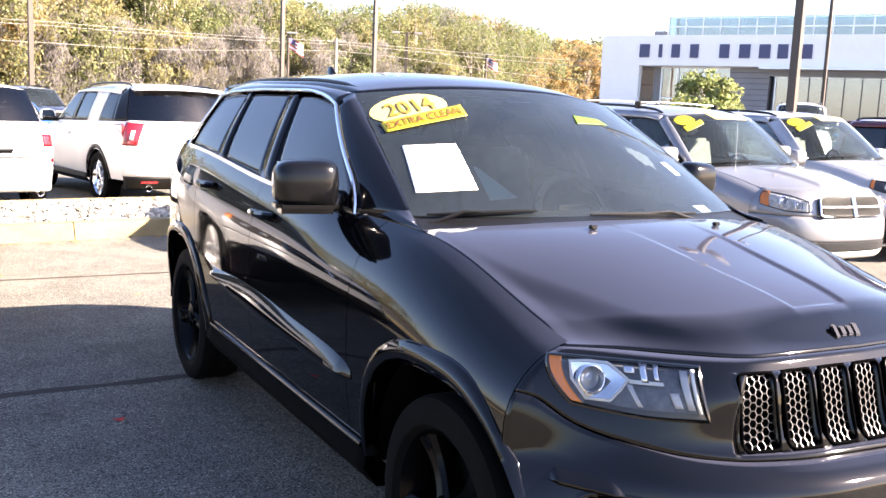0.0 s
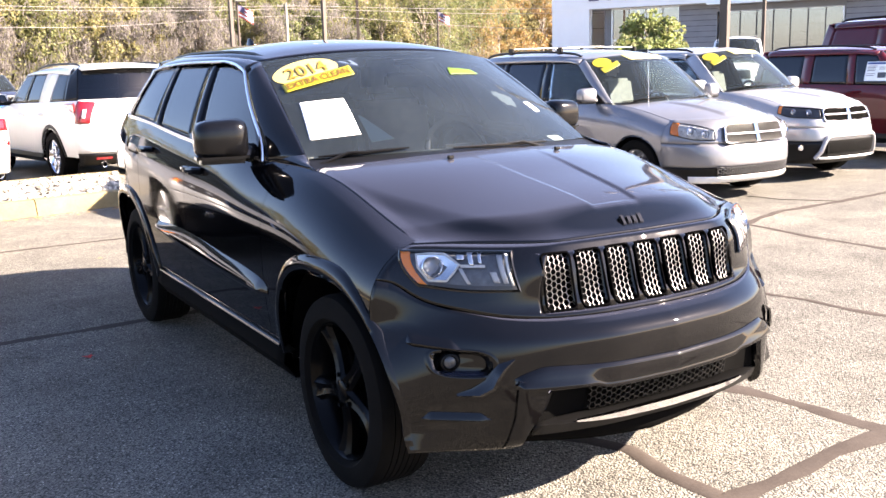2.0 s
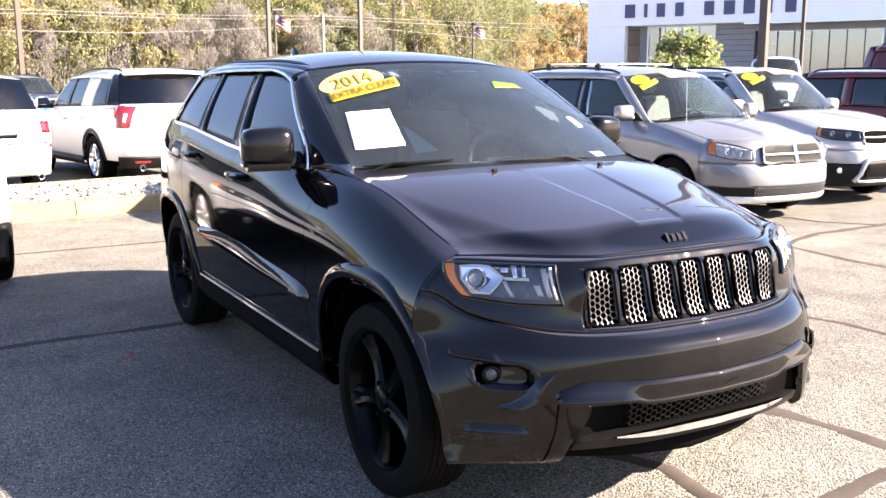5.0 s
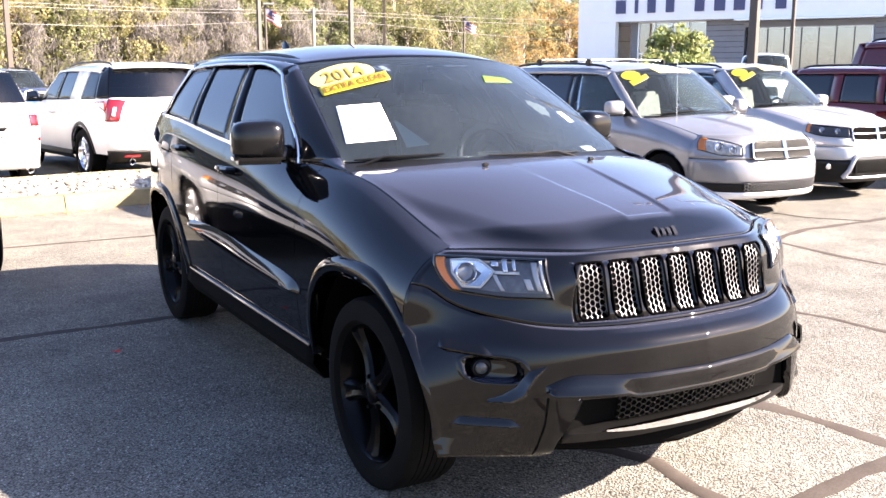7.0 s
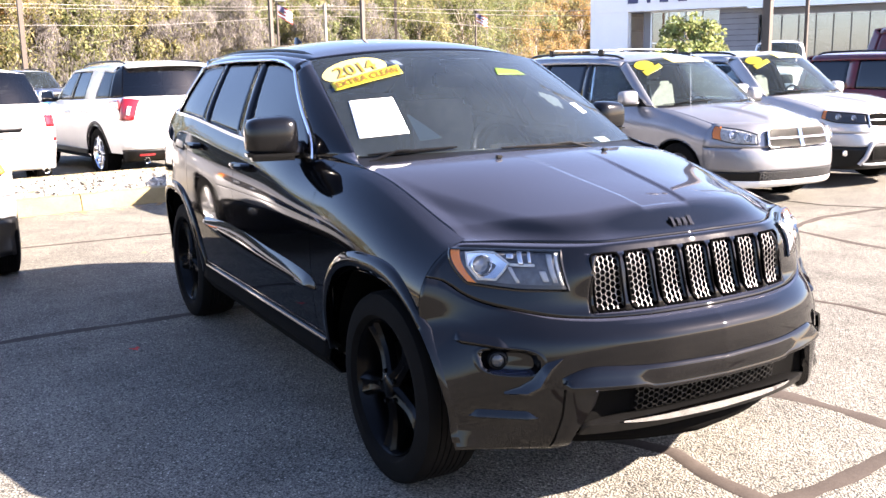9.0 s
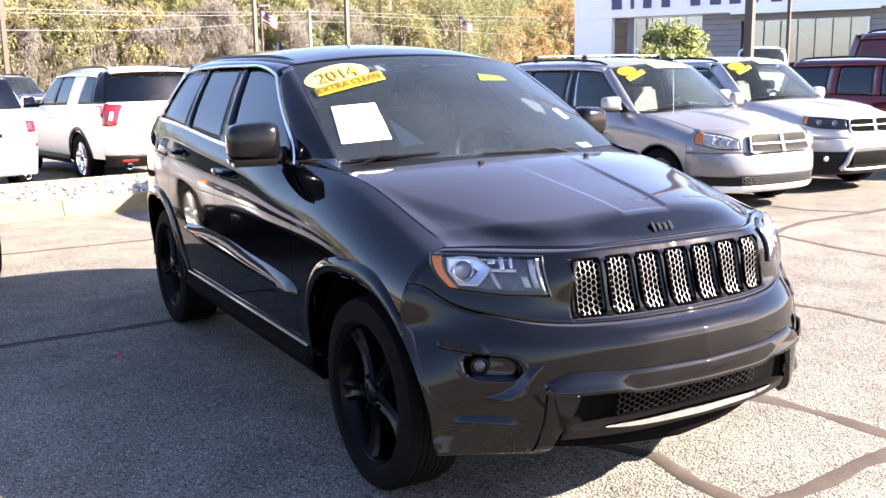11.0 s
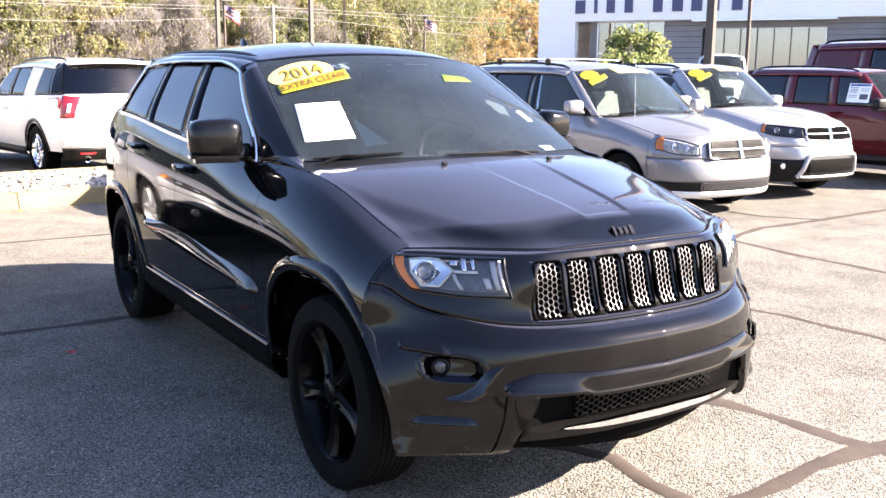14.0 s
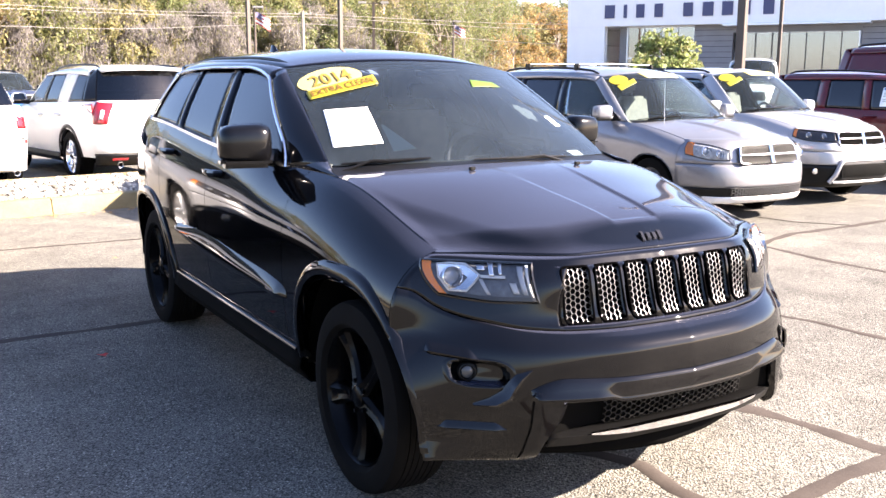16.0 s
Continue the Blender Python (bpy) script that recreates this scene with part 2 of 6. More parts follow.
def ribbon(points, ups, width, thick):
    """A flat bar along points, wide along ups and proud along the third axis."""
    verts, faces = [], []
    pts = [Vector(p) for p in points]
    for i, p in enumerate(pts):
        d = (pts[min(i + 1, len(pts) - 1)] - pts[max(i - 1, 0)]).normalized()
        up = (Vector(ups[i]) - d * d.dot(Vector(ups[i]))).normalized()
        out = d.cross(up)
        verts += [p + up * a * width / 2 + out * b * thick / 2 for a, b in ((-1, -1), (1, -1), (1, 1), (-1, 1))]
    for i in range(len(pts) - 1):
        for k in range(4):
            faces.append((i * 4 + k, i * 4 + (k + 1) % 4, (i + 1) * 4 + (k + 1) % 4, (i + 1) * 4 + k))
    faces += [(3, 2, 1, 0), tuple(len(verts) - 4 + k for k in range(4))]
    return verts, faces


def lathe(profile, turns=40, axis="x"):
    """Turns (along, radius) pairs round the x axis, or z."""
    verts, faces, n = [], [], len(profile)
    for i in range(turns):
        a = i * math.tau / turns
        for along, r in profile:
            verts.append((along, r * math.cos(a), r * math.sin(a)) if axis == "x" else (r * math.cos(a), r * math.sin(a), along))
    for i in range(turns):
        for k in range(n - 1):
            faces.append((i * n + k, i * n + k + 1, (i + 1) % turns * n + k + 1, (i + 1) % turns * n + k))
    return verts, faces


def box(sx, sy, sz, centre=(0, 0, 0), turn=None, cuts=0):
    bm = bmesh.new()
    bmesh.ops.create_cube(bm, size=1)
    bmesh.ops.scale(bm, vec=(sx, sy, sz), verts=bm.verts)
    if cuts:
        bmesh.ops.bevel(bm, geom=bm.edges[:], offset=cuts, segments=2, affect="EDGES")
    if turn is not None:
        bmesh.ops.transform(bm, matrix=turn.to_4x4(), verts=bm.verts)
    bmesh.ops.translate(bm, vec=centre, verts=bm.verts)
    return bm


def joined(*datas):
    verts, faces = [], []
    for v, f in datas:
        k = len(verts)
        verts += list(v)
        faces += [tuple(i + k for i in q) for q in f]
    return verts, faces


def moved(data, m):
    return [m @ Vector(v) for v in data[0]], data[1]


def lettering(text, size, depth=0.0005, bold=0.0):
    """The mesh of a line of text in the built-in font, centred, in the xy plane."""
    cu = bpy.data.curves.new("text", "FONT")
    cu.body, cu.size, cu.extrude, cu.align_x, cu.align_y = text, size, depth, "CENTER", "CENTER"
    cu.resolution_u = 3
    cu.offset = bold
    ob = new("text", cu)
    me = bpy.data.meshes.new_from_object(ob.evaluated_get(bpy.context.evaluated_depsgraph_get()))
    data = [v.co.copy() for v in me.vertices], [tuple(p.vertices) for p in me.polygons]
    bpy.data.objects.remove(ob)
    bpy.data.meshes.remove(me)
    return data


def ease(t):
    t = min(max(t, 0), 1)
    return t * t * (3 - 2 * t)


# ---- ground ----
def asphalt():
    m = material("weathered_asphalt", (0.2, 0.2, 0.2), 0.88, Specular_IOR_Level=0.2)
    co = where(m)
    big, mid = noisy(m, 0.22, 6, 0.62, co), noisy(m, 2.2, 5, 0.6, co)
    vor = node(m, "ShaderNodeTexVoronoi", Scale=112.0)
    link(m, co, vor.inputs["Vector"])
    stone = ramp(m, vor.outputs["Color"], [(0.0, (0.108, 0.106, 0.098)), (0.4, (0.160, 0.157, 0.142)), (0.78, (0.204, 0.200, 0.178)), (0.93, (0.38, 0.37, 0.34))])
    pit = ramp(m, vor.outputs["Distance"], [(0.42, (1, 1, 1)), (0.76, (0.32, 0.32, 0.33))])
    tone = ramp(m, big, [(0.3, (0.66, 0.65, 0.65)), (0.7, (1.14, 1.11, 1.06))])
    spot = ramp(m, mid, [(0.30, (0.68, 0.68, 0.68)), (0.58, (1, 1, 1))])
    last = stone
    for other in (pit, tone, spot):
        mx = m.node_tree.nodes.new("ShaderNodeMix")
        mx.data_type, mx.blend_type = "RGBA", "MULTIPLY"
        mx.inputs[0].default_value = 1.0
        link(m, last, mx.inputs[6])
        link(m, other, mx.inputs[7])
        last = mx.outputs[2]
    link(m, last, bsdf(m).inputs["Base Color"])
    bump(m, vor.outputs["Distance"], 0.85, 0.006)
    return m


ASPHALT = asphalt()
TAR = mottled("crack_sealer", (0.034, 0.028, 0.025), (0.062, 0.052, 0.046), 5, 0.92, 0.3, 0.003, fine=90)
bsdf(TAR).inputs["Specular IOR Level"].default_value = 0.1
CONCRETE = mottled("kerb_concrete", (0.115, 0.090, 0.040), (0.20, 0.160, 0.080), 3, 0.85, 0.5, 0.005, fine=60)
GRAVEL = mottled("pale_gravel", (0.06, 0.052, 0.04), (0.34, 0.32, 0.28), 14, 0.9, 1.0, 0.02, fine=45)


def near_far(n, reach):
    """Coordinates close together near the middle and far apart at the edge."""
    return [math.copysign(abs(t) ** 4 * reach, t) for t in steps(-1, 1, n)]


gx = near_far(40, 1500)
ground = part("ground", patch(lambda x, y: (x, y + 4, 0.0), gx, gx, (0, 0, -5)), ASPHALT)
tagged(ground, "weathered grey asphalt parking lot with sealed cracks", "ground", kind="structure")


# ---- vehicles: each faces -y from its front axle at the origin ----
class Shape:
    """The skin of a car: sides, nose, tail, hood, cabin, as functions."""

    def __init__(s, base, half, sill, nose, tail, belt, wide, turn_in, arch, nose_line, tail_line, screen, back, roof, rail, wheel, front_corner=None, rear_corner=None, low_corner=None):
        s.base, s.half, s.sill, s.nose, s.tail = base, half, sill, nose, tail
        s.belt, s.wide, s.turn_in = soft_line(belt, 0.12), soft_line(wide, 0.10), soft_line(turn_in, 0.15)
        s.arch, s.nose_y, s.tail_y = arch, soft_line(nose_line, 0.008), soft_line(tail_line, 0.02)
        s.screen, s.back, s.roof, s.rail, s.wheel = screen, back, smooth_line(roof), rail, wheel
        s.low_corner = soft_line(low_corner or [(0, 0), (0.45, 0.03), (0.6, 0.12), (0.75, 0.38), (0.87, 0.78), (0.95, 0.95), (1, 1)], 0.03)
        s.high_corner = soft_line(front_corner or [(0, 0), (0.47, 0.06), (0.56, 0.16), (0.70, 0.42), (0.85, 0.76), (1, 1)], 0.03)
        s.round_to = -9.0
        s.arch_form = (2.0, 2.0)
        s.rear_corner = smooth_line(rear_corner or [(0, 0), (0.6, 0.05), (0.8, 0.2), (0.92, 0.5), (1, 1)])
        s.mid = Vector((0, base / 2, 0.8))
        s.soft = 0.06
        s.shelf = None
        s.arc = 2.2

    def side(s, y, z, sg=-1):
        r = min(max((z - s.sill) / (s.belt(y) - s.sill), 0), 1)
        k = 1 - 0.035 * (1 - min(r / 0.45, 1)) ** 2
        w = max(0, (r - 0.62) / 0.38)
        full = ease((s.round_to + 0.6 - y) / 0.6)
        k -= (1 - s.turn_in(y)) * (full * (1 - math.sqrt(1 - 0.92 * w * w)) / 0.717 + (1 - full) * w ** 2.3)
        return sg * s.half * s.wide(y) * k

    def arch_rise(s, dy):
        """How high the arch's edge stands over the axle, dy behind it; its fore and rear halves may be squarer than a circle."""
        n = s.arch_form[0 if dy < 0 else 1]
        return s.arch * (1 - min(abs(dy) / s.arch, 1) ** n) ** (1 / n)

    def low(s, y):
        return max([s.sill] + [s.wheel + s.arch_rise(y - yc) for yc in (0, s.base) if abs(y - yc) < s.arch])

    def skin(s, y, v, sg=-1):
        z = max(s.low(y), s.sill + (s.belt(y) - s.sill) * v)
        return Vector((s.side(y, z, sg), y, z))

    def nose_end(s, z):
        h, n = max(z - s.wheel, 0), s.arch_form[0]
        if h >= s.arch:
            return s.nose
        return min(s.nose, -s.arch * (1 - (h / s.arch) ** n) ** (1 / n) - 0.005 - 0.35 * max(s.wheel - z, 0))

    def front(s, q, z, off=0.0):
        """The nose: q from -1 (its right) over the middle to 1."""
        def at(q, z):
            a, sg = min(abs(q), 1), (-1 if q < 0 else 1)
            y0, y1 = s.nose_y(z), s.nose_end(z)
            mix = min(max((z - 0.75) / 0.13, 0), 1)
            h = s.low_corner(a) * (1 - mix) + s.high_corner(a) * mix
            return Vector((sg * a * abs(s.side(y1, z)), y0 + (y1 - y0) * h, z))
        p = at(q, z)
        if off:
            n = (at(q + 0.01, z) - at(q - 0.01, z)).cross(at(q, z + 0.01) - at(q, z - 0.01)).normalized()
            p = p + n * off
        return p

    def shell(s, y, z, sg):
        """The outer skin at y and z, on the side or, ahead of the arch, on the nose."""
        if y >= s.nose_end(z):
            return Vector((s.side(y, z, sg), y, z))
        a, b = 0.3, 1.0
        for _ in range(24):
            m = (a + b) / 2
            a, b = (m, b) if s.front(sg * m, z).y < y else (a, m)
        return s.front(sg * b, z)

    def rear(s, q, z, off=0.0):
        def at(q, z):
            a, sg = min(abs(q), 1), (-1 if q < 0 else 1)
            d = s.arch ** 2 - (z - s.wheel) ** 2
            y1 = max(s.tail, s.base + math.sqrt(d) + 0.005) if d > 0 else s.tail
            y0 = s.tail_y(z)
            return Vector((sg * a * abs(s.side(y1, z)), y0 + (y1 - y0) * s.rear_corner(a), z))
        p = at(q, z)
        if off:
            n = (at(q - 0.01, z) - at(q + 0.01, z)).cross(at(q, z + 0.01) - at(q, z - 0.01)).normalized()
            p = p + n * off
        return p

    def hood(s, q, y, off=0.0):
        """q from -1 to 1 across, y along."""
        e = s.belt(y)
        x = q * abs(s.side(y, e))
        crown = (s.hood_rise(y) - e) * (1 - abs(q) ** s.arc)
        edge, front, amount = s.crease
        rise = amount * ease((edge(y) - abs(x)) / s.soft + 0.5) * ease((y - front) / 0.025) * ease((0.30 - y) / 0.5)
        if s.shelf:
            # the raised middle falls off towards a flatter shelf along the fender
            line, drop, width = s.shelf
            rise -= drop * ease((abs(x) - line(y)) / width + 0.5) * ease((1.02 - abs(q)) / 0.10) * ease((y + 0.62) / 0.25)
        return Vector((x, y, e + crown + rise + off))

    def glassx(s, y, z, sg=-1):
        zb = s.belt(y)
        zr, xr = s.rail
        xb = abs(s.side(y, zb))
        f = min(max((z - zb) / (zr - zb), 0), 1.2)
        return sg * (xb - (xb - xr) * f ** 1.18)

    def pane(s, u, v, pane, up=0.0):
        """A front or back screen: ((centre y, z), (corner x, y, z)) at its foot and at its head."""
        (fc, fe), (hc, he) = pane
        def line(c, e):
            return Vector((u * e[0], c[0] + (e[1] - c[0]) * abs(u) ** 2.2, c[1] + (e[2] - c[1]) * abs(u) ** 2.2))
        p = line(fc, fe).lerp(line(hc, he), v)
        p.z += (0.03 * math.sin(math.pi * v)) * (1 - u * u * 0.6) + up
        return p

    def top(s, u, v):
        a, b = s.pane(u, 1, s.screen), s.pane(u, 1, s.back)
        p = a.lerp(b, v)
        p.x = u * (abs(s.screen[1][1][0]) * (1 - v) + abs(s.back[1][1][0]) * v + 0.03 * math.sin(math.pi * min(v * 1.2, 1)))
        p.z += s.roof(v) * (1 - abs(u) ** 3 * 0.6)
        return p


def wheel(parent, at, radius, width, rim, spokes, rim_mat, sg):
    """A tyre on a spoked wheel; sg -1 has its face towards -x."""
    w = part("wheel", lathe([(-0.02, rim * 0.30), (0.02, rim * 0.30)], 20), DARK, parent)
    w.location = at
    w.rotation_euler = (0, 0, 0 if sg < 0 else math.pi)
    h, r = width / 2, radius
    prof = [(-h * 0.78, rim), (-h, rim + 0.02), (-h * 1.03, rim + (r - rim) * 0.55), (-h * 0.90, r * 0.975), (-h * 0.78, r * 0.992)]
    for k in range(-3, 4):
        c = k * h * 0.2
        prof += [(c - h * 0.085, r), (c + h * 0.075, r), (c + h * 0.08, r - 0.008), (c + h * 0.11, r - 0.008)]
    prof += [(h * 0.9, r * 0.975), (h, rim + 0.02), (h * 0.78, rim)]
    part("tyre", lathe(prof, 48), RUBBER, w)
    barrel = [(-h * 0.80, rim * 1.015), (-h * 0.86, rim * 0.99), (-h * 0.70, rim * 0.945), (h * 0.5, rim * 0.86), (h * 0.5, 0.05)]
    rm = part("rim", lathe(barrel, 48), rim_mat, w)
    part("brake_disc", lathe([(-h * 0.05, 0.06), (-h * 0.05, rim * 0.66), (h * 0.1, rim * 0.66)], 32), DARK, w)
    shapes = []
    for i in range(spokes):
        a = i * math.tau / spokes + (0.3 if spokes > 5 else -1.50)
        wide = rim * (0.33 if spokes < 6 else 0.15)
        def face(u, t):
            w = wide * (1.0 - 0.42 * math.sin(math.pi * t) + 0.25 * t)
            rr = rim * (0.10 + 0.88 * t)
            x = -h * (0.80 - 0.16 * math.sin(math.pi * t)) + (0.0, 0.0, 0.014, 0.045)[3 if abs(u) > 2.5 else 2 if abs(u) > 1.5 else 0] + (0.008 if u == 0 else 0)
            o = w * 0.5 * (0, 0.55, 0.95, 1.0)[abs(int(u))] * (1 if u > 0 else -1)
            return Vector((x, rr * math.cos(a) - o * math.sin(a), rr * math.sin(a) + o * math.cos(a)))
        shapes.append(patch(face, (-3, -2, -1, 0, 1, 2, 3), steps(0, 1, 8), (1, 0, 0)))
    for spoke in shapes:
        part("spoke", spoke, rim_mat, rm)
    part("hub_cap", lathe([(-h * 0.82, 0.0001), (-h * 0.82, rim * 0.13), (-h * 0.76, rim * 0.17), (-h * 0.3, rim * 0.2)], 24), rim_mat, rm)
    nuts = [moved(lathe([(-h * 0.80, 0.0001), (-h * 0.80, 0.009), (-h * 0.6, 0.010)], 6), pose(0, rim * 0.24 * math.cos(i * math.tau / 5), rim * 0.24 * math.sin(i * math.tau / 5))) for i in range(5)]
    for nut in nuts:
        part("wheel_nut", nut, rim_mat, rm)
    return w


def rounded(x0, x1, z0, z1, r, n=5):
    """A rounded rectangle's outline, as (x, z)."""
    out = []
    for cx, cz, a in ((x1 - r, z1 - r, 0), (x0 + r, z1 - r, 90), (x0 + r, z0 + r, 180), (x1 - r, z0 + r, 270)):
        out += [(cx + r * math.cos(radians(a + 90 * k / n)), cz + r * math.sin(radians(a + 90 * k / n))) for k in range(n + 1)]
    return out


def seat(parent, x, y, z, cloth):
    b = box(0.50, 0.52, 0.20, (0, 0, 0.10), cuts=0.05)
    back = box(0.50, 0.16, 0.66, (0, 0.32, 0.50), Matrix.Rotation(radians(-14), 3, "X"), cuts=0.05)
    head = box(0.26, 0.10, 0.20, (0, 0.47, 0.96), cuts=0.04)
    s = part("seat", b, cloth, parent)
    s.location = (x, y, z)
    part("seat_back", back, cloth, s)
    part("headrest", head, cloth, s)


def cabin(car, sh, floor=0.45, seats_y=1.55, cloth=None):
    """Floor, dashboard, seats and steering wheel, seen through the glass."""
    hw = sh.half * 0.80
    part("cabin_floor", box(hw * 2, sh.base + 0.6, 0.05, (0, sh.base / 2 + 0.4, floor)), DARK, car)
    yc, zc = sh.screen[0][0][0], sh.screen[0][0][1]
    part("dashboard", patch(lambda u, v: (u * hw * 0.93, yc + 0.05 + 0.72 * v, zc - 0.03 - 0.02 * v - 0.40 * max(0, v - 0.72) / 0.28 - 0.02 * u * u), steps(-1, 1, 12), steps(0, 1, 14), (0, 2, 0)), SATIN_BLACK, car, solid=0.03)
    for x in (-0.38, 0.38):
        seat(car, x, seats_y, floor + 0.10, cloth or SEAT)
        seat(car, x, seats_y + 0.95, floor + 0.12, cloth or SEAT)
    ring = [(0.38 + 0.185 * math.cos(a), yc + 0.80 + 0.07 * math.sin(a), zc - 0.10 + 0.175 * math.sin(a)) for a in steps(0, math.tau, 28)[:-1]]
    st = part("steering_wheel", tube(ring, 0.016, 8, closed=True), GLOSS_BLACK, car)
    part("hub", box(0.20, 0.05, 0.12, (0.38, yc + 0.80, zc - 0.11), cuts=0.02), SATIN_BLACK, st)


def panels(car, sh, paint_mat, doors, seams=0.004):
    """The sides, split at the doors, with arches, wells and sills."""
    names = ["fender", "front_door", "rear_door", "quarter_panel"]
    edges = [sh.nose + 0.002, *doors, sh.tail]
    for sg in (-1, 1):
        for i, nm in enumerate(names):
            a, b = edges[i] + seams / 2, edges[i + 1] - seams / 2
            n = max(10, int((b - a) / 0.045))
            part(nm, patch(lambda y, v: sh.skin(y, v, sg), steps(a, b, n), steps(0, 0.6, 14)[:-1] + steps(0.6, 1.0, 16), sh.mid), paint_mat, car, solid=0.02, rim=False)


def wells(car, sh, flare, flare_mat, depth=0.34, out=0.02, width=0.07):
    """Arch liners and arch flares."""
    for sg in (-1, 1):
        for yc in (0, sh.base):
            def r(a):
                """Reach of the liner: it keeps inside the bumper ahead of the front wheel."""
                return sh.arch * (1.10 if max(sh.arch_form) > 2 and (yc > 0 or a < 2.0) else 1.005 if yc == 0 else 1.03)
            part("arch_liner", patch(lambda a, v: (sg * (sh.half * 0.93 - depth * v), yc + r(a) * math.cos(a), sh.wheel + r(a) * math.sin(a)), steps(radians(0), radians(180), 24), (0, 1)), DARK, car)
            part("well_wall", patch(lambda a, v: (sg * (sh.half * 0.93 - depth), yc + r(a) * v * math.cos(a), sh.wheel + r(a) * v * math.sin(a)), steps(radians(0), radians(180), 24), (0, 1)), DARK, car)
            if flare:
                prof = ((0.0, -0.030), (0.0, out * 0.8), (0.010, out), (width * 0.45, out * 0.95), (width * 0.8, out * 0.45), (width * 0.92, -0.004))
                def lip(a, k):
                    dr, o = prof[k]
                    if yc == 0:
                        dr *= 1 - 0.68 * ease((math.degrees(a) - 100) / 50)
                    c, sn = math.cos(a), max(math.sin(a), 0.0)
                    n = sh.arch_form[0 if c < 0 else 1]
                    y, z = (sh.arch + dr) * math.copysign(abs(c) ** (2 / n), c), (sh.arch + dr) * sn ** (2 / n)
                    if a > math.pi:
                        z = -0.25 * (a - math.pi)
                        y = -sh.arch - dr + 0.35 * z
                    y, z = yc + y, sh.wheel + z
                    x = abs(sh.shell(min(y, sh.tail), z, sg).x)
                    if yc == 0 and o > 0:
                        o *= 1 - 0.85 * ease((math.degrees(a) - 115) / 45)
                    return (sg * (x + o), y, z)
                part("arch_flare", patch(lambda a, k: lip(a, int(k)), steps(radians(flare[0]), radians(flare[1] if yc == 0 else min(flare[1], 178)), 40), range(len(prof)), (0, yc, sh.wheel)), flare_mat, car, solid=0.004)


def cabin_skin(car, sh, paint_mat, foot, head, glass_top, glazing, trim=CHROME, pillar_mat=None, screen=None, corner=0.0, front_glazing=None, d_mat=None, c_mat=None, tail_glass=None):
    """Pillars, side windows, screens and roof. foot and head: where pillars and windows part along y, in turn."""
    pillar_mat = pillar_mat or paint_mat
    top = smooth_line(glass_top)
    def round_off(i, v):
        return corner * max(0.0, 1 - v / 0.38) ** 2.0 if i == 0 else 0.0
    def edge(i, v, sg, off=0.0):
        zb = sh.belt(foot[i])
        y = foot[i] + (head[i] - foot[i]) * v + round_off(i, v)
        z = zb + (top(head[i]) - zb) * v
        return Vector((sh.glassx(y, z, sg) + sg * off, y, z))
    def between(i, u, v, sg, off=0.0):
        y0, y1 = foot[i] + (head[i] - foot[i]) * v + round_off(i, v), foot[i + 1] + (head[i + 1] - foot[i + 1]) * v
        y = y0 + (y1 - y0) * u
        yf, yh = foot[i] + (foot[i + 1] - foot[i]) * u, head[i] + (head[i + 1] - head[i]) * u
        z = sh.belt(yf) + (top(yh) - sh.belt(yf)) * v
        return Vector((sh.glassx(y, z, sg) + sg * off, y, z))
    n = len(foot)
    for sg in (-1, 1):
        part("a_pillar", patch(lambda u, v: sh.pane(sg, v, sh.screen).lerp(edge(0, v, sg, 0.004), u) + Vector((sg * 0.7, -0.5, 0.5)) * (0.013 * math.sin(math.pi * u) ** 0.8), steps(0, 1, 10), steps(0, 1, 18), sh.mid), paint_mat, car, solid=0.03)
        part("d_pillar", patch(lambda u, v: edge(n - 1, v, sg, 0.004).lerp(sh.pane(sg, v, sh.back), u), steps(0, 1, 8), steps(0, 1, 12), sh.mid), d_mat or paint_mat, car, solid=0.008 if d_mat else 0.03)
        for i in range(n - 1):
            nm = "side_window" if i % 2 == 0 else "pillar"
            part(nm, patch(lambda u, v: between(i, u, v, sg, 0.0 if i % 2 == 0 else 0.006), steps(0, 1, 10 if i % 2 == 0 else 2), steps(0, 1, 10), sh.mid), (front_glazing if front_glazing and i == 0 else tail_glass if tail_glass and i == 4 else glazing) if i % 2 == 0 else (c_mat if c_mat and i == 3 else pillar_mat), car, solid=0.004 if i % 2 == 0 else 0.02)
        def rail(u, v):
            y = head[0] + (head[-1] - head[0]) * u
            a = Vector((sh.glassx(y, top(y), sg) + sg * 0.004, y, top(y)))
            f = min(max((y - sh.screen[1][1][1]) / (sh.back[1][1][1] - sh.screen[1][1][1]), 0), 1)
            p = a.lerp(sh.top(sg, f), v)
            p.x += sg * 0.022 * math.sin(math.pi * v)
            return p
        part("roof_rail_panel", patch(rail, steps(0, 1, 30), steps(0, 1, 8), sh.mid), paint_mat, car, solid=0.02)
        if trim:
            low = [edge(0, 0, sg, 0.008).lerp(edge(n - 1, 0, sg, 0.008), t) for t in steps(0, 1, 30)]
            for p in low:
                p.z = sh.belt(p.y) + 0.006
                p.x = sh.glassx(p.y, p.z, sg) + sg * 0.008
            up = [edge(0, v, sg, 0.014) for v in steps(0, 1, 12)]
            over = []
            for y in steps(head[0], head[-1], 30):
                over.append(Vector((sh.glassx(y, top(y), sg) + sg * 0.016, y, top(y) + 0.004)))
            down = [edge(n - 1, v, sg, 0.014) for v in steps(1, 0, 8)]
            part("window_trim", tube(up + over[1:] + down[1:], 0.0075, 6), trim, car)
            part("belt_trim", ribbon(low, [Vector((0, 0, 1))] * len(low), 0.017, 0.012), trim, car)
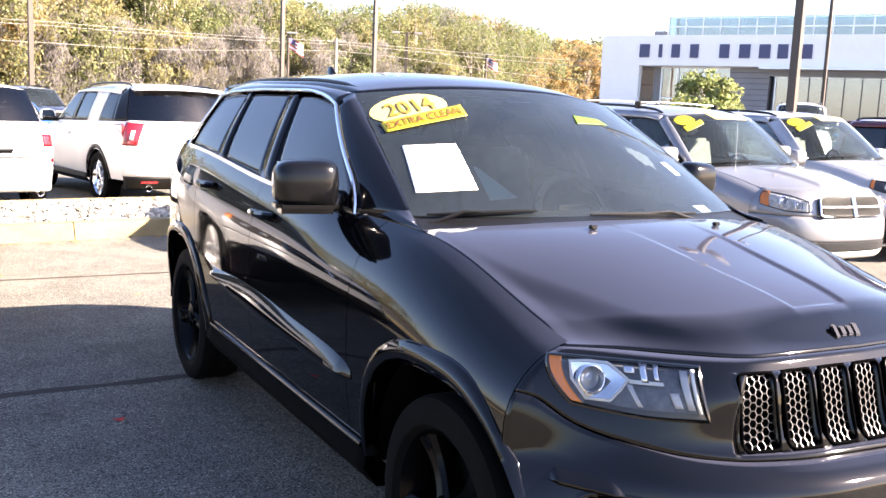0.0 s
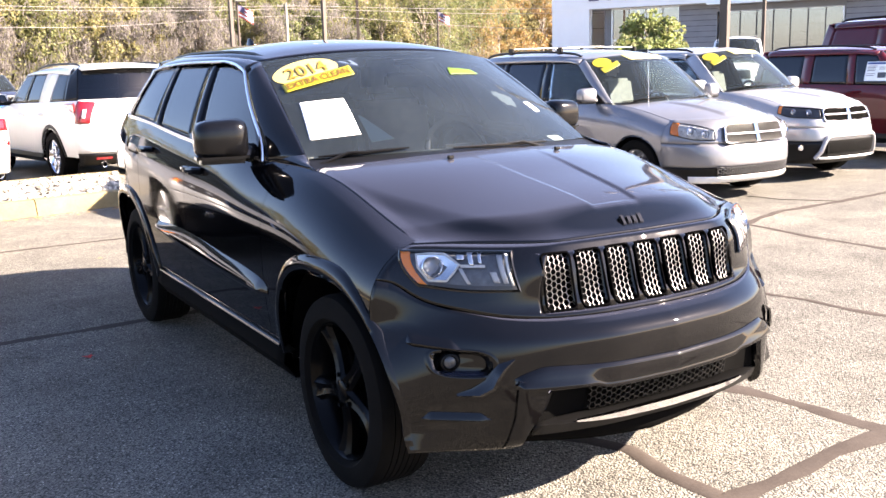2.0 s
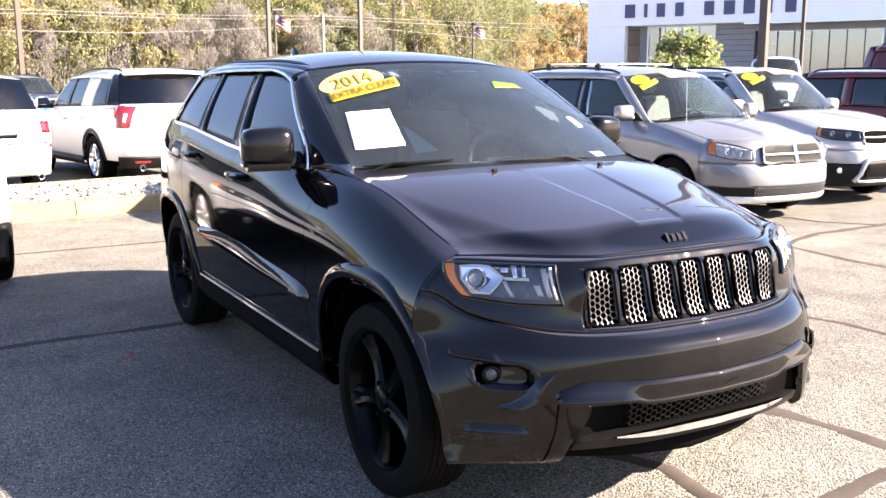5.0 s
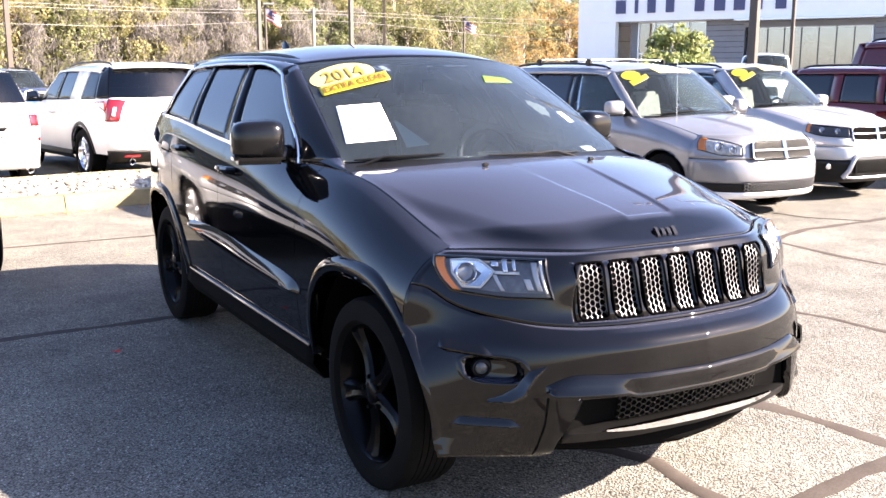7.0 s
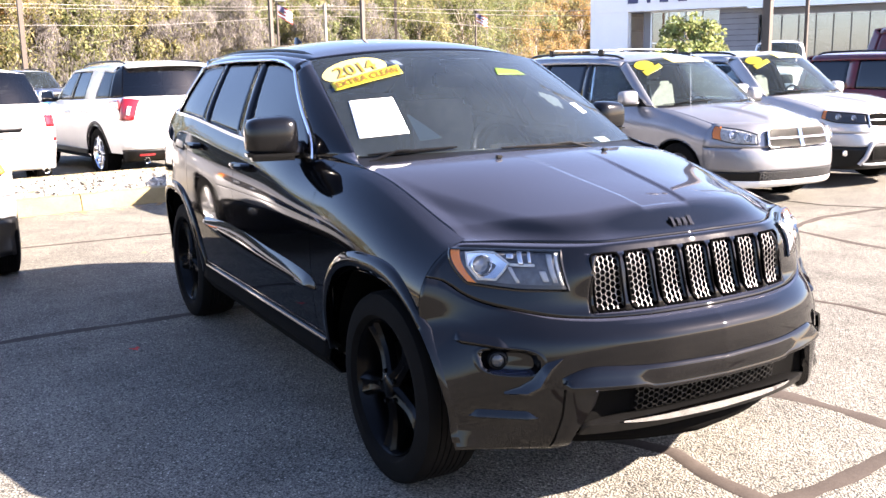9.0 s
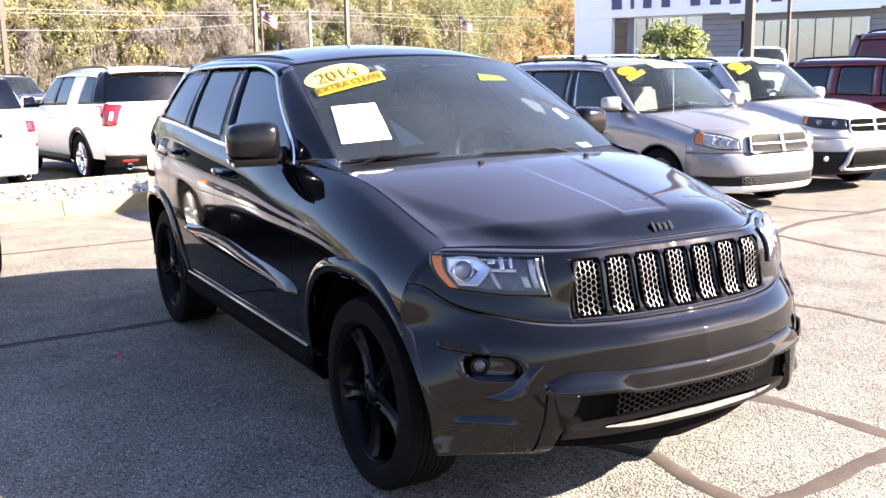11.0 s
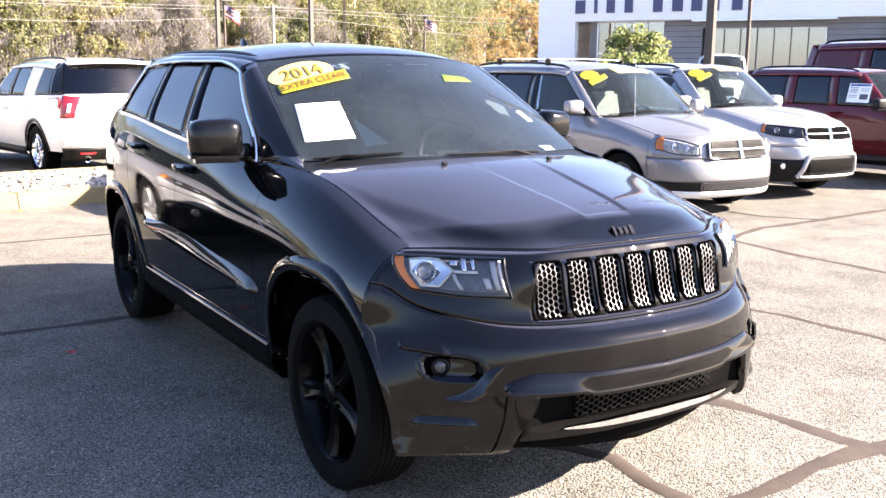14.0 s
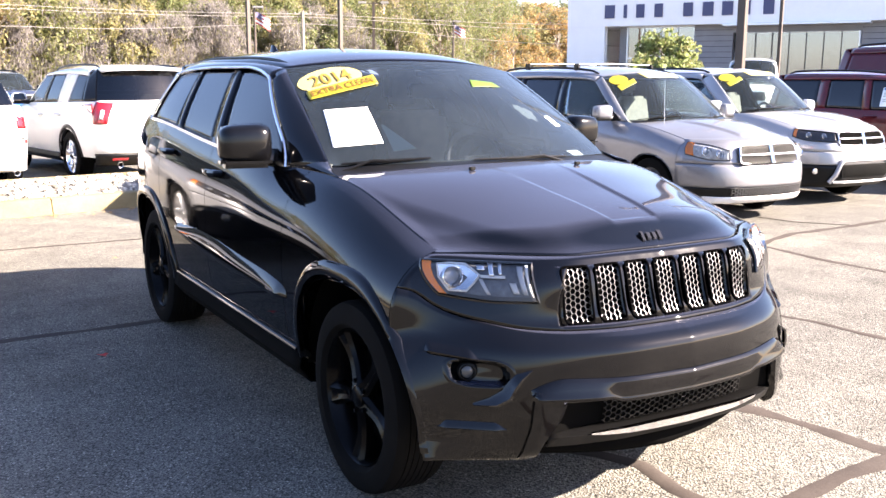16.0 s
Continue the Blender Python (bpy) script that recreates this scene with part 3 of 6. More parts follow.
    part("windscreen", patch(lambda u, v: sh.pane(u, v, sh.screen), steps(-1, 1, 20), steps(0, 1, 12), sh.mid), screen or WINDSCREEN, car)
    part("back_window", patch(lambda u, v: sh.pane(u, v, sh.back), steps(-1, 1, 16), steps(0, 1, 8), sh.mid), glazing, car)
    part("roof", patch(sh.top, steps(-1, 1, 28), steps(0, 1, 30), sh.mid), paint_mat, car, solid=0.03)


def tail_end(car, sh, paint_mat, low_mat, split=0.62):
    zs = steps(0.28, split, 6)
    part("rear_bumper", patch(lambda q, z: sh.rear(q, z), steps(-1, 1, 36), zs, sh.mid), low_mat, car, solid=0.02)
    zt = sh.belt(sh.tail)
    part("tailgate", patch(lambda q, z: sh.rear(q, z), steps(-1, 1, 36), steps(split + 0.004, zt, 14), sh.mid), paint_mat, car, solid=0.02)
    part("tailgate_top", patch(lambda q, v: sh.rear(q, zt).lerp(sh.pane(q, 0, sh.back), v), steps(-1, 1, 36), steps(0, 1, 3), sh.mid), paint_mat, car, solid=0.02)


def underside(car, sh):
    part("underbody", box(sh.half * 1.45, sh.tail - 0.05, 0.16, (0, sh.tail / 2 - 0.12, 0.36)), DARK, car)
    # unseen panel, added to shade the ground under the nose
    part("shade_panel", patch(lambda u, v: (u * sh.half * 0.66, sh.nose - 0.20 + 0.95 * v + 0.22 * u * u * (1 - v), 0.33 - 0.06 * v), steps(-1, 1, 8), steps(0, 1, 4), (0, 0, 2)), DARK, car, solid=0.01)
    part("engine_block", box(sh.half * 1.15, 0.75, 0.40, (0, 0.02, 0.66)), DARK, car)


def sills(car, sh, mat):
    r0, r1 = sh.arch + 0.02, sh.base - sh.arch - 0.02
    for sg in (-1, 1):
        part("sill", patch(lambda y, k: (sg * (sh.half * (0.955, 0.975, 0.985, 0.93, 0.80)[int(k)]), y, sh.sill + (0.02, 0.0, -0.06, -0.13, -0.14)[int(k)]), steps(r0, r1, 24), range(5), sh.mid), mat, car, solid=0.006)


def door_mirror(car, at, sg, mat, shell_mat, size=(0.235, 0.13, 0.20)):
    w, d, h = size
    bm = bmesh.new()
    bmesh.ops.create_uvsphere(bm, u_segments=28, v_segments=16, radius=1)
    for v in bm.verts:
        x, y, z = v.co
        f = lambda a, n: math.copysign(abs(a) ** n, a)
        v.co = Vector((f(x, 0.52) * w / 2, f(y, 0.7) * d / 2, f(z, 0.52) * h / 2))
        if v.co.y > 0.02:
            v.co.y = 0.02
        v.co.z *= 1 - 0.12 * (sg * v.co.x / w + 0.5)
    m = part("mirror_shell", bm, mat, car, sharp=60)
    m.location = at
    m.rotation_euler = (0, 0, radians(10 * sg))
    part("mirror_glass", patch(lambda u, v: (u * w * 0.42, 0.0225, v * h * 0.40), steps(-1, 1, 4), steps(-1, 1, 4)), CHROME, m)
    part("lower_cover", box(w * 0.96, d * 0.75, h * 0.28, (0, -0.01, -h * 0.40), cuts=0.02), shell_mat, m)
    part("mirror_arm", tube([(-sg * w * 0.35, 0.0, -h * 0.30), (-sg * w * 0.62, 0.02, -h * 0.36), (-sg * w * 0.98, 0.05, -h * 0.38)], [0.040, 0.050, 0.060], 10, squash=0.75), shell_mat, m)


def handles(car, sh, places, mat):
    for sg in (-1, 1):
        for y, z in places:
            x = sh.side(y, z, sg)
            part("door_handle", tube([(x + sg * o, y + d, z - d * 0.04) for d, o in ((-0.11, 0.0), (-0.085, 0.03), (-0.03, 0.038), (0.04, 0.038), (0.085, 0.03), (0.11, 0.0))], [0.012, 0.016, 0.017, 0.017, 0.016, 0.012], 8, squash=1.25), mat, car)


def wipers(car, sh, spans):
    for u0, v0, u1, v1 in spans:
        pts = [sh.pane(u0 + (u1 - u0) * t, v0 + (v1 - v0) * t, sh.screen, 0.012) for t in steps(0, 1, 10)]
        w = part("wiper", tube(pts, [0.004 + 0.004 * math.sin(math.pi * t) for t in steps(0, 1, 10)], 6), SATIN_BLACK, car)
        p0 = sh.pane(u0, -0.05, sh.screen, 0.0)
        part("wiper_arm", tube([p0, pts[3] + Vector((0, -0.012, 0.008)), pts[5] + Vector((0, 0, 0.004))], [0.009, 0.006, 0.004], 6), SATIN_BLACK, w)


def hexes(x0, x1, z0, z1, size, bar, at):
    """A honeycomb of bars over a field, laid on at(x, z)."""
    datas = []
    dx, dz = size * 1.5, size * math.sqrt(3)
    for i in range(int((x1 - x0) / dx) + 2):
        for j in range(int((z1 - z0) / dz) + 2):
            cx, cz = x0 + i * dx, z0 + j * dz + (dz / 2 if i % 2 else 0)
            ring = [(cx + size * math.cos(k * math.pi / 3), cz + size * math.sin(k * math.pi / 3)) for k in range(4)]
            ring = [(min(max(a, x0), x1), min(max(b, z0), z1)) for a, b in ring]
            if len({(round(a, 4), round(b, 4)) for a, b in ring}) < 2:
                continue
            for (a, b), (c, d) in zip(ring, ring[1:]):
                edge = (a == c and a in (x0, x1)) or (b == d and b in (z0, z1))
                if abs(a - c) + abs(b - d) > 0.002 and not edge:
                    datas.append(tube([at(a, b), at(c, d)], bar, 4))
    return joined(*datas)


def lamp(car, sh, f, q0, q1, low, high, mat_in, amber=0.0, bowls=(), off=0.026, lean=0.0, rim=None, ends=None):
    """A lamp on the nose or tail: housing, reflector bowls, bezel, lens. lean: how far its outer end draws in towards the foot."""
    def at(t, v, o):
        if ends:
            a, b = ends[0] + (ends[1] - ends[0]) * v, ends[2] + (ends[3] - ends[2]) * v
            return f(math.copysign(a + (b - a) * t, q1), low(t) + (high(t) - low(t)) * v, o)
        return f(q0 + (q1 - q0) * (1 - lean * (1 - v)) * t, low(t) + (high(t) - low(t)) * v, o)
    h = part("headlight", patch(lambda t, v: at(t, v, 0.004), steps(0, 1, 14), steps(0, 1, 8), sh.mid), mat_in, car, solid=0.01)
    if amber:
        part("turn_signal", patch(lambda t, v: at(t, v, 0.010), steps(1 - amber, 1, 5), steps(0, 1, 8), sh.mid), AMBER, h, "amber lens", solid=0.004)
    for t, v, r in bowls:
        c = at(t, v, 0.004)
        n = (at(t, v, 0.05) - c).normalized()
        n = (n + Vector((0, -1 if n.y < 0 else 1, 0))).normalized()
        m = Matrix.Translation(c) @ n.to_track_quat("X", "Z").to_matrix().to_4x4()
        part("reflector", moved(lathe([(0.0, r * 1.06), (0.020, r * 1.04), (0.022, r * 0.95), (0.004, r * 0.78)], 28), m), CHROME, h)
        part("projector", moved(lathe([(0.004, r * 0.78), (0.008, r * 0.70), (0.016, r * 0.45), (0.019, 0.0001)], 28), m), LAMP_GLASS, h)
    part("lens", patch(lambda t, v: at(t, v, 0.008 + (off - 0.008) * (math.sin(math.pi * min(max(v, 0.02), 0.98)) * math.sin(math.pi * min(max(t, 0.02), 0.98))) ** 0.3), steps(0, 1, 14), steps(0, 1, 8), sh.mid), LENS, h)
    if rim:
        ring = [at(t, 0, 0.006) for t in steps(0, 1, 14)] + [at(1, v, 0.006) for v in steps(0.1, 1, 6)] + [at(t, 1, 0.006) for t in steps(0.95, 0, 14)] + [at(0, v, 0.006) for v in steps(0.9, 0.1, 6)]
        part("lamp_rim", tube(ring, 0.006, 6, closed=True), rim, h)
    return h




def hood_panel(car, sh, mat, zt, back, n=56, rows=34):
    """The hood, from the nose's top edge to the cowl, with a rolled front edge; and the cowl."""
    def at(q, t):
        p0 = sh.front(q, zt)
        y = p0.y + (back[0] + back[1] * q * q - p0.y) * t
        p = sh.hood(q, y)
        k = math.sin(min(1.0, t / 0.17) * math.pi / 2) ** 0.85
        return Vector((p0.x + (p.x - p0.x) * k, y, p0.z + (p.z - p0.z) * k))
    ts = [0, 0.01, 0.02, 0.035, 0.05, 0.07, 0.09, 0.115] + steps(0.14, 1, rows)
    h = part("hood", patch(at, steps(-0.997, 0.997, n), ts, sh.mid), mat, car, solid=0.012, sharp=70)
    part("cowl", patch(lambda q, v: (at(q, 1.0) - Vector((0, 0, 0.012))).lerp(sh.pane(q, 0.02, sh.screen, -0.008), v), steps(-0.99, 0.99, 20), (0, 1), sh.mid), SATIN_BLACK, car)
    return h, at


def on_pane(sh, outline, off):
    """A sheet on the windscreen, given by its four corners as (across, up): head left, head right, foot right, foot left."""
    a, b, c, d = outline
    def at(u, v):
        pu = (d[0] + (c[0] - d[0]) * u) * (1 - v) + (a[0] + (b[0] - a[0]) * u) * v
        pv = (d[1] + (c[1] - d[1]) * u) * (1 - v) + (a[1] + (b[1] - a[1]) * u) * v
        return sh.pane(pu, pv, sh.screen, off)
    return at


def sheet(name, car, sh, outline, mat, off, label=""):
    return part(name, patch(on_pane(sh, outline, off), steps(0, 1, 24), steps(0, 1, 10), sh.mid), mat, car, label, solid=0.0006)


def oval_sheet(name, car, sh, outline, mat, off, label=""):
    at = on_pane(sh, outline, off)
    return part(name, patch(lambda a, r: at(0.5 + 0.5 * r * math.cos(a), 0.5 + 0.5 * r * math.sin(a)), steps(0, math.tau, 36), (0.0, 0.4, 0.8, 1.0), sh.mid), mat, car, label)


def text_on(text, at, mat, parent, width, height, off):
    """Lettering laid on a sheet at(u, v)."""
    verts, faces = lettering(text, 1.0, 0.0, 0.012)
    xs, ys = [v.x for v in verts], [v.y for v in verts]
    cx, cy, w, h = (max(xs) + min(xs)) / 2, (max(ys) + min(ys)) / 2, max(xs) - min(xs), max(ys) - min(ys)
    laid = [at(0.5 + (v.x - cx) / w * width, 0.5 + (v.y - cy) / h * height) + off for v in verts]
    return part("lettering", (laid, faces), mat, parent, smooth=False)


def black_suv():
    sh = Shape(base=2.915, half=0.950, sill=0.42, nose=-0.34, tail=3.66,
               belt=[(-0.70, 0.93), (-0.34, 0.972), (0.07, 1.092), (0.40, 1.165), (0.70, 1.175), (1.6, 1.21), (2.9, 1.30), (3.7, 1.31)],
               wide=[(-0.75, 0.95), (-0.34, 0.985), (0.1, 1.0), (2.7, 1.0), (3.15, 0.985), (3.4, 0.945), (3.66, 0.86)],
               turn_in=[(-0.4, 0.80), (0.15, 0.80), (0.6, 0.845), (1.1, 0.92), (1.5, 0.93), (2.9, 0.93), (3.66, 0.88)],
               arch=0.465, wheel=0.368,
               nose_line=[(0.24, -0.66), (0.30, -0.745), (0.36, -0.797), (0.48, -0.820), (0.62, -0.825), (0.67, -0.822), (0.70, -0.80), (0.73, -0.745), (0.76, -0.712), (0.93, -0.655), (0.972, -0.632)],
               low_corner=[(0, 0), (0.25, 0.03), (0.45, 0.13), (0.65, 0.33), (0.82, 0.655), (0.92, 0.86), (1, 1)],
               tail_line=[(0.28, 3.78), (0.45, 3.90), (0.65, 3.90), (0.75, 3.86), (1.1, 3.84), (1.32, 3.76)],
               screen=(((0.36, 1.205), (0.745, 0.56, 1.195)), ((1.17, 1.645), (0.64, 1.31, 1.605))),
               back=(((3.72, 1.31), (0.66, 3.50, 1.31)), ((3.46, 1.66), (0.60, 3.26, 1.635))),
               roof=[(0, 0), (0.10, 0.045), (0.3, 0.075), (0.65, 0.07), (0.9, 0.03), (1, 0)], rail=(1.64, 0.665))
    sh.hood_rise = soft_line([(-0.64, 1.005), (-0.58, 1.036), (-0.45, 1.078), (-0.2, 1.130), (0.19, 1.197), (0.45, 1.214)], 0.07)
    sh.crease = smooth_line([(-0.55, 0.10), (-0.2, 0.135), (0.15, 0.165), (0.42, 0.19)]), -0.508, -0.008
    sh.shelf = soft_line([(-0.60, 0.45), (-0.49, 0.50), (-0.42, 0.54), (-0.31, 0.59), (-0.19, 0.63), (-0.07, 0.68), (0.06, 0.73), (0.21, 0.77)], 0.03), 0.009, 0.11
    sh.soft = 0.018
    sh.arc = 2.15
    sh.round_to = 0.35
    sh.arch_form = (2.1, 2.8)
    car = thing("suv", pose(0, 0, 0), "black metallic sport utility vehicle with black wheels, parked", "car")
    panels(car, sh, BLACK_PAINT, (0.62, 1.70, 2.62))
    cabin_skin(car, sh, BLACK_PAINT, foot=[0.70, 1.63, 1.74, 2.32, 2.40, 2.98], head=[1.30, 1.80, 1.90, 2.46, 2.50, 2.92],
               glass_top=[(1.2, 1.535), (1.5, 1.595), (1.7, 1.61), (2.2, 1.612), (2.7, 1.60), (3.0, 1.57)], glazing=PRIVACY, trim=BRIGHT_TRIM, pillar_mat=GLOSS_BLACK, corner=0.11)
    tail_end(car, sh, BLACK_PAINT, SATIN_BLACK)
    underside(car, sh)
    wells(car, sh, (2, 191), BLACK_PAINT, out=0.020, width=0.060)
    sills(car, sh, DARK)
    cabin(car, sh)
    for sg in (-1, 1):
        for y in (0, sh.base):
            wheel(car, (sg * (0.800 if y == 0 else 0.793), y + 0.015, 0.368), 0.368, 0.24, 0.262, 5, BLACK_RIM, sg)
        door_mirror(car, (sg * 0.99, 0.93, 1.272) if sg < 0 else (0.935, 0.99, 1.290), sg, MIRROR_BLACK, MIRROR_BLACK, (0.235, 0.17, 0.19) if sg < 0 else (0.205, 0.15, 0.165))
    handles(car, sh, [(1.55, 1.09), (2.42, 1.14)], BLACK_PAINT)
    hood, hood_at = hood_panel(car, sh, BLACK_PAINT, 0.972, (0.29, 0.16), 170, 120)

    for sg in (-1, 1):
        def foot(s, v):
            a, b = sh.skin(0.40 + 0.36 * s, 1.0, sg), hood_at(sg * 0.985, 1.0).lerp(sh.pane(sg, 0.04, sh.screen), s)
            return a.lerp(b, v) + Vector((sg * 0.3, 0, 0.9)) * (0.010 * math.sin(math.pi * v))
        part("pillar_foot", patch(foot, steps(0, 1, 12), steps(0, 1, 8), sh.mid), BLACK_PAINT, car, solid=0.01)

    # nose
    qs = sorted(set(steps(-1, 1, 64) + [-0.487, 0.487]))
    seam = soft_line([(0, 0.728), (0.45, 0.730), (0.6, 0.737), (0.72, 0.756), (0.82, 0.781), (0.88, 0.812), (0.935, 0.850), (1, 0.862)], 0.02)
    gz0, gz1 = 0.744, 0.938
    def panel(q, v):
        z0 = seam(abs(q)) + 0.003
        return sh.front(q, z0 + (0.968 - z0) * v)
    gv = [(z - 0.731) / 0.237 for z in (gz0, gz1)]
    part("grille_panel", patch(panel, qs, sorted(steps(0, 1, 16) + gv), sh.mid, lambda q, v: abs(q) < 0.487 and gv[0] < v < gv[1]), BLACK_PAINT, car, solid=0.02)
    def bumper_z(q, z):
        return z if z < 0.66 else 0.66 + (z - 0.66) * (seam(abs(q)) - 0.66) / 0.06
    def leg_edge(z):
        return 0.540 + 0.095 * ease((0.525 - z) / 0.21)
    def in_pocket(q, z):
        return abs((q - 0.786) / 0.082) ** 3 + abs((z - 0.600) / 0.042) ** 3 < 1
    def bumper_hole(q, z):
        q = abs(q)
        return (z < 0.506 and q < leg_edge(z) + 0.006) or in_pocket(q, z)
    part("front_bumper", patch(lambda q, z: sh.front(q, bumper_z(q, z)), steps(-1, 1, 180), sorted(steps(0.298, 0.50, 20) + steps(0.506, 0.646, 26) + steps(0.655, 0.72, 9)), sh.mid, bumper_hole), BLACK_PAINT, car, solid=0.015)
    def gx(x, z, off=0.0):
        return sh.front(x / abs(sh.side(sh.nose_end(z), z)), z, off)
    pitch, slot = 0.1288, 0.104
    for i in range(8):
        c = (i - 3.5) * pitch
        w = (pitch - slot) / 2 + 0.003
        part("grille_bar", patch(lambda x, z: gx(x, z), steps(max(c - w, -0.452), min(c + w, 0.452), 4), steps(gz0, gz1, 6), sh.mid), BLACK_PAINT, car, solid=0.03)
    for i in range(7):
        c = (i - 3) * pitch
        edge = rounded(-slot / 2, slot / 2, 0.748, 0.935, 0.018)
        r = part("grille_slot", tube([gx(c + a, b, 0.004) for a, b in edge], 0.0040, 6, closed=True), SLOT_BLACK, car)
        part("slot_wall", patch(lambda k, v: gx(c + edge[int(k) % len(edge)][0] * 0.985, edge[int(k) % len(edge)][1], 0.004 - 0.040 * v), range(len(edge) + 1), (0, 1)), SLOT_BLACK, r)
        part("honeycomb", hexes(c - slot / 2, c + slot / 2, 0.750, 0.933, 0.0122, 0.0015, lambda x, z: gx(x, z, -0.007)), MESH_BRIGHT, r, "bright honeycomb mesh")
        part("backing", patch(lambda x, z: gx(x, z, -0.040), steps(c - slot / 2 - 0.01, c + slot / 2 + 0.01, 2), steps(gz0, gz1, 4), sh.mid), DARK, r)
    for sg in (-1, 1):
        lo, hi = smooth_line([(0, 0.825), (0.4, 0.825), (0.75, 0.834), (1, 0.845)]), smooth_line([(0, 0.943), (0.5, 0.944), (1, 0.949)])
        ends = (0.562, 0.622, 0.862, 0.995)
        hl = lamp(car, sh, sh.front, sg * ends[0], sg * ends[3], lo, hi, LAMP_HOUSING, amber=0.105, bowls=((0.715, 0.60, 0.034),), rim=GLOSS_BLACK, ends=ends)
        def hl_at(t, v, o):
            a, b = ends[0] + (ends[1] - ends[0]) * v, ends[2] + (ends[3] - ends[2]) * v
            return sh.front(sg * (a + (b - a) * t), lo(t) + (hi(t) - lo(t)) * v, o)
        pts = [(0.835, 0.89), (0.70, 0.92), (0.565, 0.91), (0.50, 0.78), (0.455, 0.66), (0.53, 0.46), (0.655, 0.21), (0.835, 0.17), (0.85, 0.55)]
        part("light_bowl", patch(lambda k, v: hl_at(0.68 + (pts[int(k) % 9][0] - 0.68) * (0.95 - 0.45 * v), 0.57 + (pts[int(k) % 9][1] - 0.57) * (0.95 - 0.45 * v), 0.012 - 0.008 * v), range(10), (0, 0.5, 1), sh.mid), REFLECTOR, hl)
        part("light_ring", tube([hl_at(t, v, 0.014) for t, v in pts], 0.0042, 6, closed=True), LAMP_WHITE, hl)
        part("lamp_bezel", patch(lambda t, v: hl_at(t, v, 0.010), steps(0.02, 0.87, 12), (0.0, 0.07, 0.14), sh.mid), LAMP_DARK, hl)
        for a, b, c, d, mat in ((0.035, 0.060, 0.14, 0.93, LAMP_WHITE), (0.08, 0.13, 0.20, 0.90, LAMP_GREY), (0.24, 0.455, 0.60, 0.67, LAMP_WHITE), (0.33, 0.375, 0.64, 0.95, REFLECTOR), (0.26, 0.29, 0.68, 0.95, REFLECTOR), (0.40, 0.47, 0.78, 0.90, REFLECTOR), (0.44, 0.475, 0.18, 0.58, LAMP_GREY), (0.16, 0.22, 0.22, 0.50, LAMP_GREY)):
            part("lamp_fin", patch(lambda t, v: hl_at(t, v, 0.010 + 0.006 * v), steps(a, b, 3), steps(c, d, 4), sh.mid), mat, hl, solid=0.004)
        # fog lamp in a rounded pocket with a soft lip
        def pocket_at(a, r):
            c, d = math.cos(a), math.sin(a)
            k = r / (abs(c) ** 3 + abs(d) ** 3) ** (1 / 3)
            return sh.front(sg * (0.786 + 0.082 * k * c), 0.600 + 0.042 * k * d, 0.0015 * ease((1.22 - r) / 0.10) - 0.042 * ease((1.08 - r) / 0.42))
        bz = part("fog_bezel", patch(pocket_at, steps(0, math.tau, 48), (0.001, 0.3, 0.55, 0.7, 0.78, 0.86, 0.94, 1.0, 1.05, 1.10, 1.16, 1.22), sh.mid), BLACK_PAINT, car)
        turn = Vector((sg * 0.45, -1, 0.05)).to_track_quat("X", "Z").to_matrix().to_4x4()
        c = sh.front(sg * 0.822, 0.602, -0.022)
        part("fog_lamp", moved(lathe([(0.004, 0.0001), (0.003, 0.014), (-0.002, 0.021), (-0.02, 0.024)], 24), Matrix.Translation(c) @ turn), FOG_GLASS, bz)
        part("fog_ring", moved(lathe([(-0.02, 0.033), (0.004, 0.030), (0.006, 0.026), (-0.004, 0.022)], 24), Matrix.Translation(c) @ turn), SATIN_BLACK, bz)
        blade = ((0.638, 0.621, 0.638, 0.617), (0.690, 0.604, 0.668, 0.588), (0.712, 0.580, 0.690, 0.556), (0.735, 0.550, 0.708, 0.522), (0.775, 0.522, 0.748, 0.499), (0.822, 0.502, 0.822, 0.493))
        part("bezel_blade", patch(lambda k, v: sh.front(sg * (blade[int(k)][0] + (blade[int(k)][2] - blade[int(k)][0]) * v), blade[int(k)][1] + (blade[int(k)][3] - blade[int(k)][1]) * v, 0.001 + (0.003, 0.006, 0.015, 0.022, 0.016)[int(v * 4 + 0.5)] * (0 < k < 5)), range(6), steps(0, 1, 4), sh.mid), GLOSS_BLACK, car)
        def ledge(name, q0, q1, z0, z1, deep, tall):
            """A crease: a face that looks up, over one that falls back under it."""
            def at(t, k):
                full = ease(t * 6) * ease((1 - t) * 6)
                o = (0.0, 0.45, 0.9, 1.0, 0.8, 0.0)[int(k)] * deep * full
                return sh.front(sg * (q0 + (q1 - q0) * t), z0 + (z1 - z0) * t + (1.0, 0.6, 0.2, 0.0, -0.12, -0.3)[int(k)] * tall * full, o + 0.001)
            part(name, patch(at, steps(0, 1, 24), range(6), sh.mid), BLACK_PAINT, car)
        ledge("brow", 0.775, 0.925, 0.645, 0.662, 0.014, 0.030)
        ledge("bumper_crease", 0.735, 0.945, 0.412, 0.414, 0.012, 0.024)
        def leg(t, k):
            z = 0.548 - 0.243 * t
            inner, outer = leg_edge(z) - 0.012, 0.642 + 0.050 * t
            out = (-0.034, 0.004, 0.017, 0.019, 0.017, 0.012, 0.0)[int(k)]
            return sh.front(sg * (inner + (outer - inner) * (0.0, 0.04, 0.16, 0.55, 0.86, 0.95, 1.0)[int(k)]), z, 0.001 + (out if k == 0 else out * ease((1 - t) * 5 + 0.25)))
